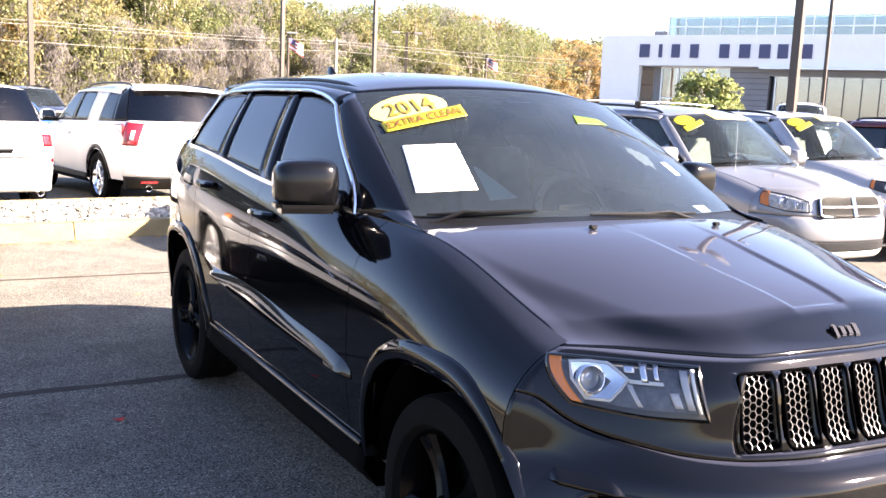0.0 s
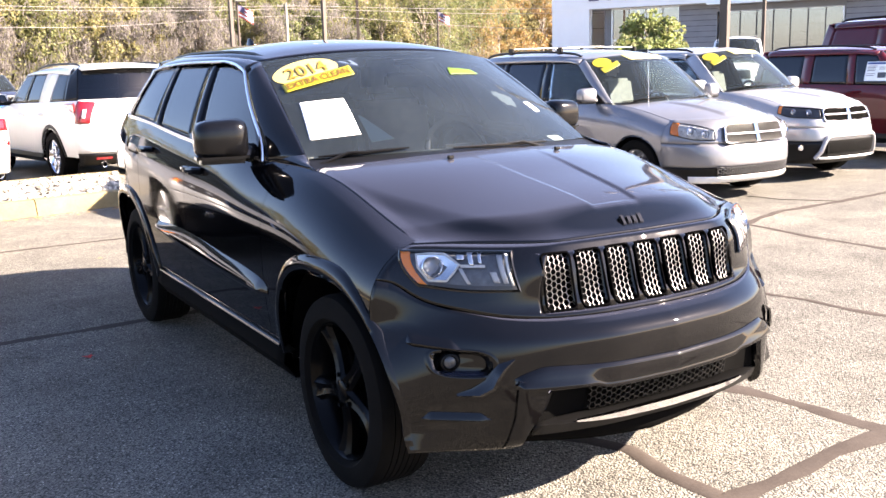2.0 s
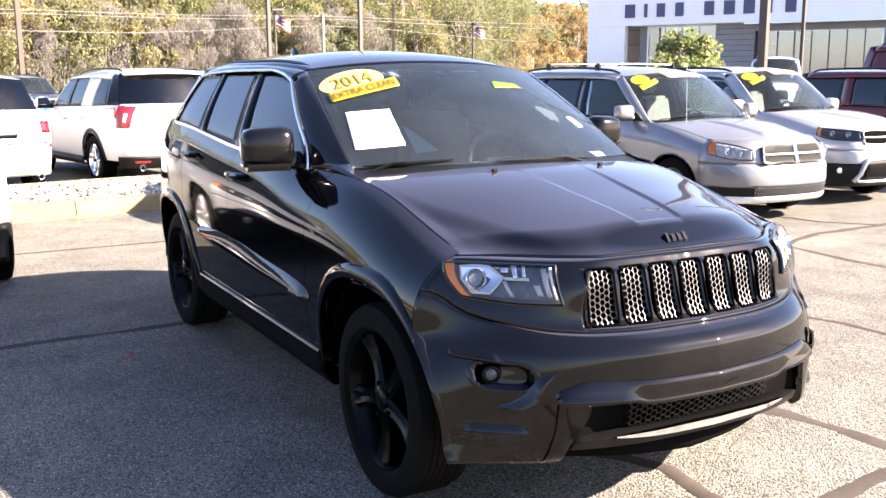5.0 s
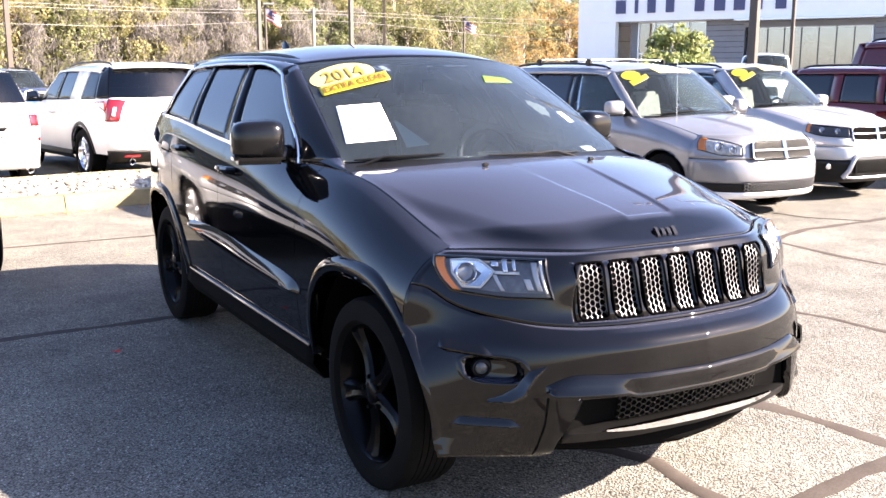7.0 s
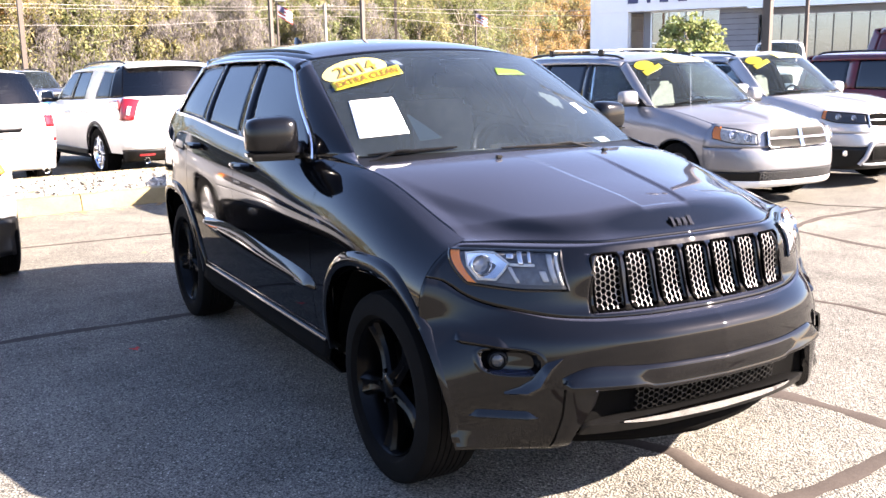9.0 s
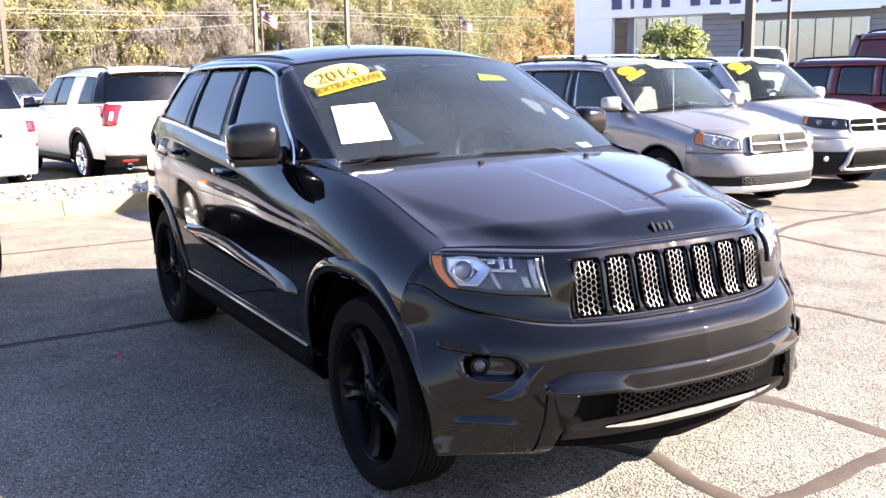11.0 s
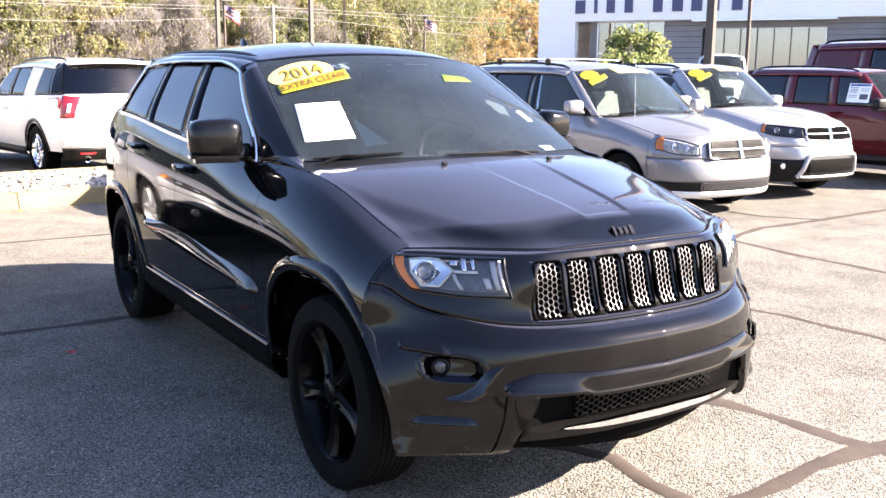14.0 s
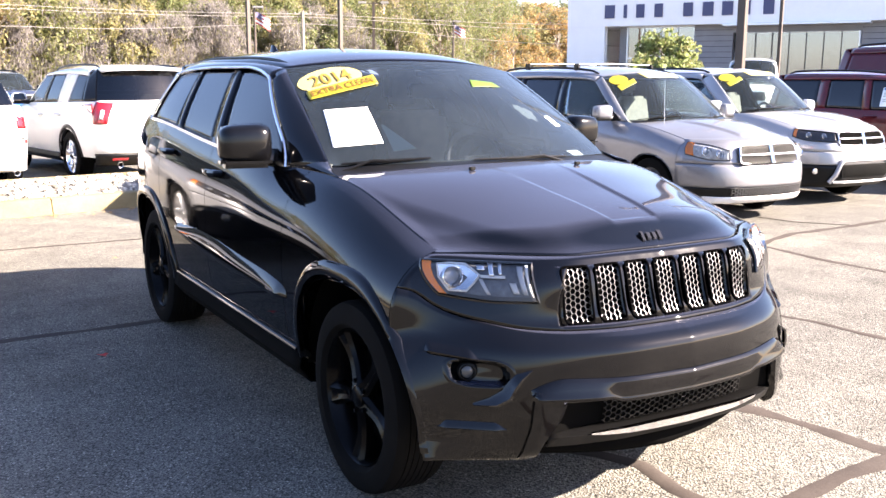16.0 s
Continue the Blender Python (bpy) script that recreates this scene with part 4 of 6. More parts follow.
        part("bumper_leg", patch(leg, steps(0, 1, 24), range(7), sh.mid), BLACK_PAINT, car, solid=0.003)
        part("intake_side", patch(lambda t, v: sh.front(sg * (0.36 + (leg_edge(0.33 + 0.18 * v) - 0.36) * t), 0.325 + 0.185 * v, -0.060 + 0.050 * t ** 2), steps(0, 1, 8), steps(0, 1, 8), sh.mid), DARK, car, solid=0.004)
        m_low, m_top = smooth_line([(0.58, 0.640), (0.75, 0.632), (1.42, 0.644), (2.28, 0.708)]), smooth_line([(0.58, 0.672), (0.63, 0.695), (1.15, 0.734), (1.75, 0.765), (2.28, 0.748)])
        part("door_moulding", patch(lambda y, k: Vector((sh.side(y, 0.70, sg) + sg * (0.0, 0.020, 0.027, 0.022, 0.004, 0.0)[int(k)] * ease((y - 0.575) * 14) * ease((2.29 - y) * 20), y, m_low(y) + (m_top(y) - m_low(y)) * (0.0, 0.06, 0.30, 0.52, 0.94, 1.0)[int(k)])), steps(0.58, 2.285, 50), range(6), sh.mid), BLACK_PAINT, car)
        part("sill_trim", tube([(sg * 0.928, y, 0.432 + 0.004 * y) for y in steps(0.52, 2.36, 20)], 0.010, 8), GLOSS_BLACK, car)
        rail = [sh.top(sg * 0.90, 0.07 + 0.86 * t) + Vector((0, 0, 0.006 * math.sin(math.pi * t) ** 0.35 - 0.004)) for t in steps(0, 1, 16)]
        part("roof_rack", tube(rail, [0.004] + [0.009] * 15 + [0.005], 8), SATIN_BLACK, car)
        part("washer_nozzle", box(0.028, 0.020, 0.014, (sg * 0.275, 0.186, sh.hood(0.275 / abs(sh.side(0.186, sh.belt(0.186))), 0.186).z + 0.008), cuts=0.004), SATIN_BLACK, car)
    # bow of the lower bumper: a lip that looks up, with a sharp lower edge; intake and bright strip
    bow_top = soft_line([(0, 0.575), (0.37, 0.583), (0.54, 0.590), (0.60, 0.576), (0.66, 0.548)], 0.012)
    bow_low = soft_line([(0, 0.500), (0.33, 0.503), (0.37, 0.516), (0.52, 0.520), (0.66, 0.520)], 0.008)
    def bow(q, k):
        a = abs(q)
        full = ease((0.655 - a) * 34)
        z0, z1 = bow_low(a), bow_top(a)
        k, h = int(k), z1 - z0
        # a face that leans back at the ends, an upright one with two fine ridges between
        lean = (0.001, 0.008, 0.012, 0.018, 0.023, 0.027, 0.029, 0.025, -0.030)[k]
        flat = (0.001, 0.010, 0.012, 0.0125, 0.013, 0.014, 0.018, 0.015, -0.030)[k]
        z = (z1, z1 - 0.007, z1 - 0.014, z1 - 0.5 * h, z0 + 0.018, z0 + 0.011, z0 + 0.005, z0 - 0.002, z0 + 0.002)[k]
        return sh.front(q, z, 0.001 + (flat + (lean - flat) * ease((a - 0.33) * 10)) * full)
    part("bumper_bow", patch(bow, steps(-0.65, 0.65, 150), range(9), sh.mid), BLACK_PAINT, car, sharp=60)
    part("intake_mesh", hexes(-0.34, 0.34, 0.395, 0.505, 0.014, 0.0024, lambda x, z: gx(x, z, -0.045)), SATIN_BLACK, car)
    part("intake_backing", patch(lambda x, z: gx(x, z, -0.075), steps(-0.60, 0.60, 14), steps(0.30, 0.54, 5), sh.mid), DARK, car)
    part("intake_lip", patch(lambda q, k: sh.front(q, (0.385, 0.382, 0.345, 0.318)[int(k)] + 0.0 * q, (-0.06, 0.0, -0.004, -0.05)[int(k)]), steps(-0.60, 0.60, 30), range(4), sh.mid), SATIN_BLACK, car, solid=0.004)
    part("air_dam", patch(lambda q, v: sh.front(q, 0.33, -0.07 - 0.09 * abs(q) ** 2) - Vector((0, -0.02 * v, 0.125 * v * (1 - 0.35 * abs(q)))), steps(-0.74, 0.74, 30), steps(0, 1, 4), sh.mid), DARK, car, solid=0.01)
    part("bright_strip", patch(lambda t, k: sh.front(-0.46 + 0.92 * t, 0.393 - 0.005 * (2 * t - 1) ** 2 + (-0.020, -0.016, 0.008, 0.012)[int(k)] * math.sin(math.pi * t) ** 0.6, (0.0, 0.012, 0.008, -0.006)[int(k)] * math.sin(math.pi * t) ** 0.3), steps(0.02, 0.98, 40), range(4), sh.mid), CHROME, car, "polished skid strip")
    for i, (w, h) in enumerate(((0.020, 0.042), (0.024, 0.030), (0.024, 0.030), (0.024, 0.040))):
        q = -0.055 + i * 0.036
        p = hood_at(q, 0.052)
        b = part("badge", box(w, 0.012, h, (0, 0, 0), cuts=0.004), GLOSS_BLACK, hood)
        b.matrix_local = Matrix.Translation(p + Vector((0, -0.004, 0.002))) @ pose(0, 0, 0, -38)
    # glass: wipers, stickers, fin
    wipers(car, sh, ((-0.95, -0.01, -0.46, 0.02), (0.50, -0.012, -0.20, -0.004)))
    ov = oval_sheet("year_sticker", car, sh, ((-0.985, 0.885), (-0.535, 0.985), (-0.510, 0.735), (-0.985, 0.640)), CREAM, 0.004, "cream oval sticker with an orange year")
    text_on("2014", on_pane(sh, ((-0.985, 0.885), (-0.535, 0.985), (-0.510, 0.735), (-0.985, 0.640)), 0.006), AMBER_INK, ov, 0.62, 0.48, Vector((0, -0.002, 0.003)))
    bn = sheet("banner_sticker", car, sh, ((-0.958, 0.678), (-0.456, 0.812), (-0.468, 0.700), (-0.954, 0.590)), YELLOW, 0.008, "yellow banner sticker with orange words")
    text_on("EXTRA CLEAN", on_pane(sh, ((-0.958, 0.678), (-0.456, 0.812), (-0.468, 0.700), (-0.954, 0.590)), 0.010), ORANGE_INK, bn, 0.90, 0.60, Vector((0, -0.001, 0.002)))
    sheet("window_paper", car, sh, ((-0.908, 0.483), (-0.644, 0.476), (-0.670, 0.159), (-0.949, 0.144)), PAPER, 0.004, "blank white sheet of paper")
    sheet("lime_sticker", car, sh, ((0.313, 0.748), (0.53, 0.735), (0.560, 0.677), (0.263, 0.659)), LIME, 0.004, "lime green inspection sticker")
    sheet("small_tag", car, sh, ((0.731, 0.385), (0.800, 0.392), (0.822, 0.291), (0.757, 0.280)), PAPER, -0.006, "small white tag")
    sheet("dash_card", car, sh, ((0.62, 0.085), (0.75, 0.085), (0.77, 0.035), (0.66, 0.035)), CARD, -0.02, "green card on the dash")
    sheet("folded_card", car, sh, ((-0.60, 0.375), (-0.585, 0.375), (-0.475, 0.165), (-0.615, 0.150)), CARD, -0.03, "pale folded card behind the glass")
    blot = on_pane(sh, ((0.45, 0.50), (0.62, 0.50), (0.66, 0.32), (0.48, 0.32)), -0.006)
    part("decal", patch(lambda a, r: blot(0.5 + 0.5 * r * math.cos(a) * (0.8 + 0.16 * math.sin(3 * a + 1) + 0.10 * math.sin(8 * a)), 0.5 + 0.5 * r * math.sin(a) * (0.85 + 0.12 * math.cos(9 * a) + 0.1 * math.sin(4 * a))), steps(0, math.tau, 40), (0.05, 0.4, 0.7, 1.0), sh.mid), DECAL, car, "ragged pale decal")
    part("rear_view_mirror", box(0.24, 0.03, 0.07, (0.0, 1.03, 1.50), cuts=0.015), SATIN_BLACK, car)
    part("roof_antenna", patch(lambda t, a: Vector((-0.16 + 0.028 * math.cos(a) * (1 - t * 0.8), 2.72 + 0.08 * math.sin(a) * (1 - t * 0.7) + 0.03 * t, 1.705 + 0.062 * t)), (0, 0.3, 0.6, 0.85, 1.0), steps(0, math.tau, 20), (-0.16, 2.7, 1.72)), BLACK_PAINT, car)
    part("back_shelf", box(0.9, 0.7, 0.02, (0, 3.2, 0.95)), DARK, car)
    return car, sh


black_suv()


def plain_car(name, label, at, sh, paint_mat, low_mat, doors, foot, head, glass_top, zt=0.93, hood_back=(0.24, 0.22), rims=ALLOY, spokes=7, rim=0.23, tyre=0.235, trim=None,
              glazing=PRIVACY, pillar=None, mirror=(0.98, 0.62, 1.14), mirror_mat=None, flare=None, rack=False, split=0.60, bumper_low=0.42, front_glazing=None, d_mat=None, c_mat=None, tail_glass=None):
    """A car with a closed nose, on which lamps and a grille are laid."""
    car = thing(name, at, label, "car", "parked cars")
    panels(car, sh, paint_mat, doors)
    cabin_skin(car, sh, paint_mat, foot, head, glass_top, glazing, trim, pillar or GLOSS_BLACK, CLEAR_SCREEN, 0.0, front_glazing, d_mat, c_mat, tail_glass)
    tail_end(car, sh, paint_mat, low_mat, split)
    underside(car, sh)
    wells(car, sh, flare, low_mat, out=0.012, width=0.06)
    sills(car, sh, low_mat)
    cabin(car, sh, 0.42, 1.45, PALE_SEAT)
    hood_panel(car, sh, paint_mat, zt, hood_back, 110)
    part("nose_panel", patch(lambda q, z: sh.front(q, z), steps(-1, 1, 44), steps(0.664, zt, 10), sh.mid), paint_mat, car, solid=0.02)
    part("front_bumper", patch(lambda q, z: sh.front(q, z), steps(-1, 1, 44), steps(bumper_low + 0.003, 0.660, 8), sh.mid), paint_mat, car, solid=0.02)
    part("lower_bumper", patch(lambda q, z: sh.front(q, z, -0.004), steps(-1, 1, 44), steps(0.22, bumper_low, 6), sh.mid), low_mat, car, solid=0.02)
    for sg in (-1, 1):
        for y in (0, sh.base):
            wheel(car, (sg * (sh.half - tyre / 2 - 0.02), y, sh.wheel), sh.wheel, tyre, rim, spokes, rims, sg)
        door_mirror(car, (sg * mirror[0], mirror[1], mirror[2]), sg, mirror_mat or paint_mat, SATIN_BLACK, (0.245, 0.16, 0.185))
        if rack:
            rail = [sh.top(sg * 0.88, 0.08 + 0.84 * t) + Vector((0, 0, 0.004 + 0.04 * math.sin(math.pi * t) ** 0.3)) for t in steps(0, 1, 16)]
            part("roof_rack", tube(rail, [0.01] + [0.016] * 15 + [0.01], 8), SATIN_BLACK if rack == "dark" else BRIGHT_TRIM, car)
    handles(car, sh, [(doors[1] - 0.14, 0.98), (doors[2] - 0.14, 1.0)], paint_mat)
    wipers(car, sh, ((-0.90, 0.0, -0.20, 0.06), (0.10, 0.0, 0.85, 0.06)))
    return car


def dealer_stickers(car, sh):
    oval_sheet("year_sticker", car, sh, ((-0.96, 0.96), (-0.66, 0.99), (-0.64, 0.78), (-0.94, 0.74)), YELLOW, 0.004, "yellow oval sticker")
    sheet("banner_sticker", car, sh, ((-0.90, 0.72), (-0.56, 0.86), (-0.56, 0.76), (-0.88, 0.61)), YELLOW, 0.008, "yellow banner sticker")
    sheet("top_banner", car, sh, ((-0.40, 1.0), (0.55, 1.0), (0.50, 0.88), (-0.30, 0.86)), CREAM, 0.004, "pale yellow strip at the head of the glass")


def bars_on(car, sh, q0, q1, z0, z1, mat, off, name="grille"):
    return part(name, patch(lambda q, z: sh.front(q, z, off), steps(q0, q1, 12), steps(z0, z1, 5), sh.mid), mat, car, solid=0.006)


def mesh_grille(car, sh, width, z0, z1, size, mat, off, cross=True, name="grille"):
    """Dark field, bright mesh, bright surround and a cross of bars."""
    w = abs(sh.side(sh.nose_end((z0 + z1) / 2), (z0 + z1) / 2))
    f = lambda x, z, o=off: sh.front(x / w, z, o)
    g = part(name, patch(lambda x, z: f(x, z, off), steps(-width, width, 14), steps(z0, z1, 4), sh.mid), DARK, car, solid=0.006)
    part("mesh", hexes(-width, width, z0, z1, size, 0.0035, lambda x, z: f(x, z, off + 0.008)), mat, g)
    ring = [f(x, z, off + 0.008) for x, z in rounded(-width, width, z0, z1, 0.035)]
    part("surround", tube(ring, 0.009 if cross else 0.006, 6, closed=True), CHROME if cross else SATIN_BLACK, g)
    if cross:
        part("crossbar", tube([f(x, (z0 + z1) / 2, off + 0.012) for x in steps(-width, width, 14)], 0.015, 8), CHROME, g)
        part("upright_bar", tube([f(0, z, off + 0.012) for z in steps(z0, z1, 6)], 0.024, 8), CHROME, g)
    return g


def minivan():
    sh = Shape(base=3.08, half=0.985, sill=0.34, nose=-0.40, tail=3.80,
               belt=[(-0.85, 0.80), (-0.40, 0.90), (0.0, 1.00), (0.35, 1.06), (0.7, 1.08), (2, 1.10), (3.85, 1.14)],
               wide=[(-0.9, 0.93), (-0.40, 0.965), (0.2, 1.0), (3.2, 1.0), (3.85, 0.93)],
               turn_in=[(-0.4, 0.83), (0.2, 0.84), (0.7, 0.90), (1.2, 0.93), (3.85, 0.92)],
               arch=0.400, wheel=0.345,
               nose_line=[(0.20, -0.82), (0.28, -0.915), (0.45, -0.955), (0.58, -0.94), (0.68, -0.895), (0.86, -0.835), (0.92, -0.795)],
               front_corner=[(0, 0), (0.25, 0.02), (0.45, 0.08), (0.58, 0.17), (0.70, 0.32), (0.85, 0.62), (1, 1)],
               low_corner=[(0, 0), (0.25, 0.02), (0.45, 0.07), (0.65, 0.20), (0.80, 0.42), (0.92, 0.74), (1, 1)],
               tail_line=[(0.25, 4.02), (0.5, 4.12), (0.66, 4.10), (0.8, 4.02), (1.15, 3.98)],
               screen=(((0.20, 1.10), (0.84, 0.52, 1.085)), ((1.00, 1.655), (0.70, 1.18, 1.60))),
               back=(((3.94, 1.16), (0.80, 3.78, 1.15)), ((3.78, 1.66), (0.68, 3.64, 1.63))),
               roof=[(0, 0), (0.12, 0.05), (0.4, 0.085), (0.8, 0.07), (1, 0)], rail=(1.63, 0.72))
    sh.hood_rise = soft_line([(-0.79, 0.935), (-0.67, 0.965), (-0.5, 1.015), (-0.25, 1.07), (0.0, 1.10), (0.25, 1.118)], 0.05)
    sh.round_to = 0.2
    sh.crease = smooth_line([(-0.7, 0.26), (0.2, 0.46)]), -0.70, 0.020
    car = plain_car("minivan", "grey metallic minivan with yellow windscreen stickers", pose(6.12, 4.93, 0), sh, GREY_PAINT, SATIN_BLACK, (0.80, 1.85, 2.95),
                    [0.60, 1.72, 1.84, 2.72, 2.82, 3.70], [1.24, 1.80, 1.90, 2.74, 2.82, 3.58], [(1.1, 1.52), (1.5, 1.57), (3.0, 1.58), (3.7, 1.56)], zt=0.92, hood_back=(0.13, 0.28), mirror=(1.05, 0.75, 1.18), rack="dark", bumper_low=0.40, front_glazing=CLEAR_SCREEN)
    for sg in (-1, 1):
        part("mirror_sail", patch(lambda u, v: Vector((sh.glassx(0.62 + 0.30 * u, sh.belt(0.62) + 0.01 + 0.20 * u * v, sg) + sg * 0.006, 0.62 + 0.30 * u, sh.belt(0.62) + 0.01 + 0.20 * u * v)), steps(0, 1, 5), steps(0, 1, 4), sh.mid), SATIN_BLACK, car)
    for v in (0.25, 0.68):
        a, b = sh.top(-0.88, v) + Vector((0, 0, 0.095)), sh.top(0.88, v) + Vector((0, 0, 0.095))
        bar = part("roof_crossbar", tube([a, a.lerp(b, 0.5) + Vector((0, 0, 0.012)), b], 0.009, 8), RACK_GREY, car)
        for p in (a, b):
            part("bar_foot", box(0.05, 0.09, 0.09, p - Vector((0, 0, 0.035)), cuts=0.01), SATIN_BLACK, bar)
    for sg in (-1, 1):
        lo, hi = smooth_line([(0, 0.70), (0.5, 0.705), (1, 0.76)]), smooth_line([(0, 0.80), (0.5, 0.855), (1, 0.885)])
        lamp(car, sh, sh.front, sg * 0.58, sg * 0.97, lo, hi, LAMP_SILVER, amber=0.15, bowls=((0.30, 0.45, 0.046), (0.60, 0.52, 0.054)), lean=0.06, rim=LAMP_DARK)
        part("fog_pocket", patch(lambda t, v: sh.front(sg * (0.60 + 0.30 * t), 0.30 + 0.03 * t + (0.10 - 0.05 * t) * v, 0.004), steps(0, 1, 10), steps(0, 1, 4), sh.mid), SATIN_BLACK, car)
    mesh_grille(car, sh, 0.45, 0.650, 0.845, 0.016, SATIN_BLACK, 0.028)
    mesh_grille(car, sh, 0.56, 0.315, 0.405, 0.020, RACK_GREY, 0.004, False, "lower_grille")
    bars_on(car, sh, -0.85, 0.85, 0.235, 0.305, paint_lip, 0.012, "chin_lip")
    part("aerial", tube([(-0.66, 0.10, 1.02), (-0.66, 0.13, 1.70)], 0.003, 6), BRIGHT_TRIM, car)
    dealer_stickers(car, sh)
    return car


def crossover_shape():
    sh = Shape(base=2.89, half=0.915, sill=0.36, nose=-0.38, tail=3.60,
               belt=[(-0.8, 0.84), (-0.38, 0.95), (0.0, 1.04), (0.4, 1.09), (0.8, 1.10), (2, 1.12), (3.7, 1.17)],
               wide=[(-0.9, 0.94), (-0.38, 0.97), (0.2, 1.0), (3.0, 1.0), (3.65, 0.93)],
               turn_in=[(-0.4, 0.83), (0.2, 0.83), (0.8, 0.90), (1.2, 0.93), (3.7, 0.91)],
               arch=0.405, wheel=0.355,
               nose_line=[(0.20, -0.80), (0.30, -0.89), (0.45, -0.915), (0.58, -0.90), (0.68, -0.87), (0.90, -0.80), (0.96, -0.76)],
               tail_line=[(0.25, 3.80), (0.5, 3.88), (0.66, 3.88), (0.8, 3.82), (1.18, 3.74)],
               screen=(((0.24, 1.13), (0.76, 0.56, 1.11)), ((0.96, 1.645), (0.66, 1.16, 1.59))),
               back=(((3.70, 1.18), (0.72, 3.52, 1.18)), ((3.46, 1.62), (0.60, 3.32, 1.58))),
               roof=[(0, 0), (0.12, 0.04), (0.4, 0.065), (0.8, 0.05), (1, 0)], rail=(1.60, 0.66))
    sh.hood_rise = soft_line([(-0.78, 0.985), (-0.6, 1.03), (-0.3, 1.08), (0.0, 1.11), (0.35, 1.14)], 0.05)
    sh.round_to = 0.2
    sh.crease = smooth_line([(-0.7, 0.22), (0.3, 0.42)]), -0.70, 0.022
    return sh


CROSS_CUTS = dict(doors=(0.62, 1.70, 2.55), foot=[0.68, 1.60, 1.72, 2.42, 2.50, 3.20], head=[1.32, 1.74, 1.84, 2.44, 2.50, 3.04], glass_top=[(1.1, 1.50), (1.5, 1.545), (2.4, 1.55), (3.1, 1.52)])


def crossover(at, label, paint_mat, stickers=True, trim=BRIGHT_TRIM, bar=True, rack="dark", low=SATIN_BLACK):
    sh = crossover_shape()
    car = plain_car("crossover", label, at, sh, paint_mat, low, zt=0.955, hood_back=(0.22, 0.26), mirror=(0.98, 0.82, 1.17), rack=rack, trim=trim, bumper_low=0.50, front_glazing=CLEAR_SCREEN, **CROSS_CUTS)
    for sg in (-1, 1):
        lo, hi = smooth_line([(0, 0.775), (0.6, 0.785), (1, 0.84)]), smooth_line([(0, 0.885), (0.5, 0.905), (1, 0.925)])
        lamp(car, sh, sh.front, sg * 0.52, sg * 0.98, lo, hi, LAMP_DARK, amber=0.10, bowls=((0.34, 0.5, 0.036), (0.64, 0.5, 0.036)), lean=0.05, rim=SATIN_BLACK)
        c = sh.front(sg * 0.78, 0.42, 0.004)
        part("fog_lamp", moved(lathe([(0.014, 0.0001), (0.012, 0.034), (0.0, 0.040)], 20), Matrix.Translation(c) @ Vector((sg * 0.3, -1, 0)).to_track_quat("X", "Z").to_matrix().to_4x4()), REFLECTOR, car)
    mesh_grille(car, sh, 0.44, 0.735, 0.890, 0.015, DARK, 0.003)
    if bar:
        f = lambda q, z: sh.front(q, z, 0.02)
        pts = [f(q, z) for q, z in ((-0.66, 0.29), (-0.60, 0.38), (-0.54, 0.50), (-0.50, 0.545))] + [f(q, 0.555) for q in steps(-0.44, 0.44, 10)] + [f(q, z) for q, z in ((0.50, 0.545), (0.54, 0.50), (0.60, 0.38), (0.66, 0.29))]
        part("bumper_guard", tube(pts, 0.030, 8), SILVER_PAINT, car, "silver bumper guard")
        mesh_grille(car, sh, 0.44, 0.34, 0.50, 0.020, SATIN_BLACK, 0.008, False, "lower_grille")
        part("skid_lip", tube([f(q, 0.295) for q in steps(-0.62, 0.62, 14)], 0.018, 8), SILVER_PAINT, car)
    if stickers:
        dealer_stickers(car, sh)
    return car, sh


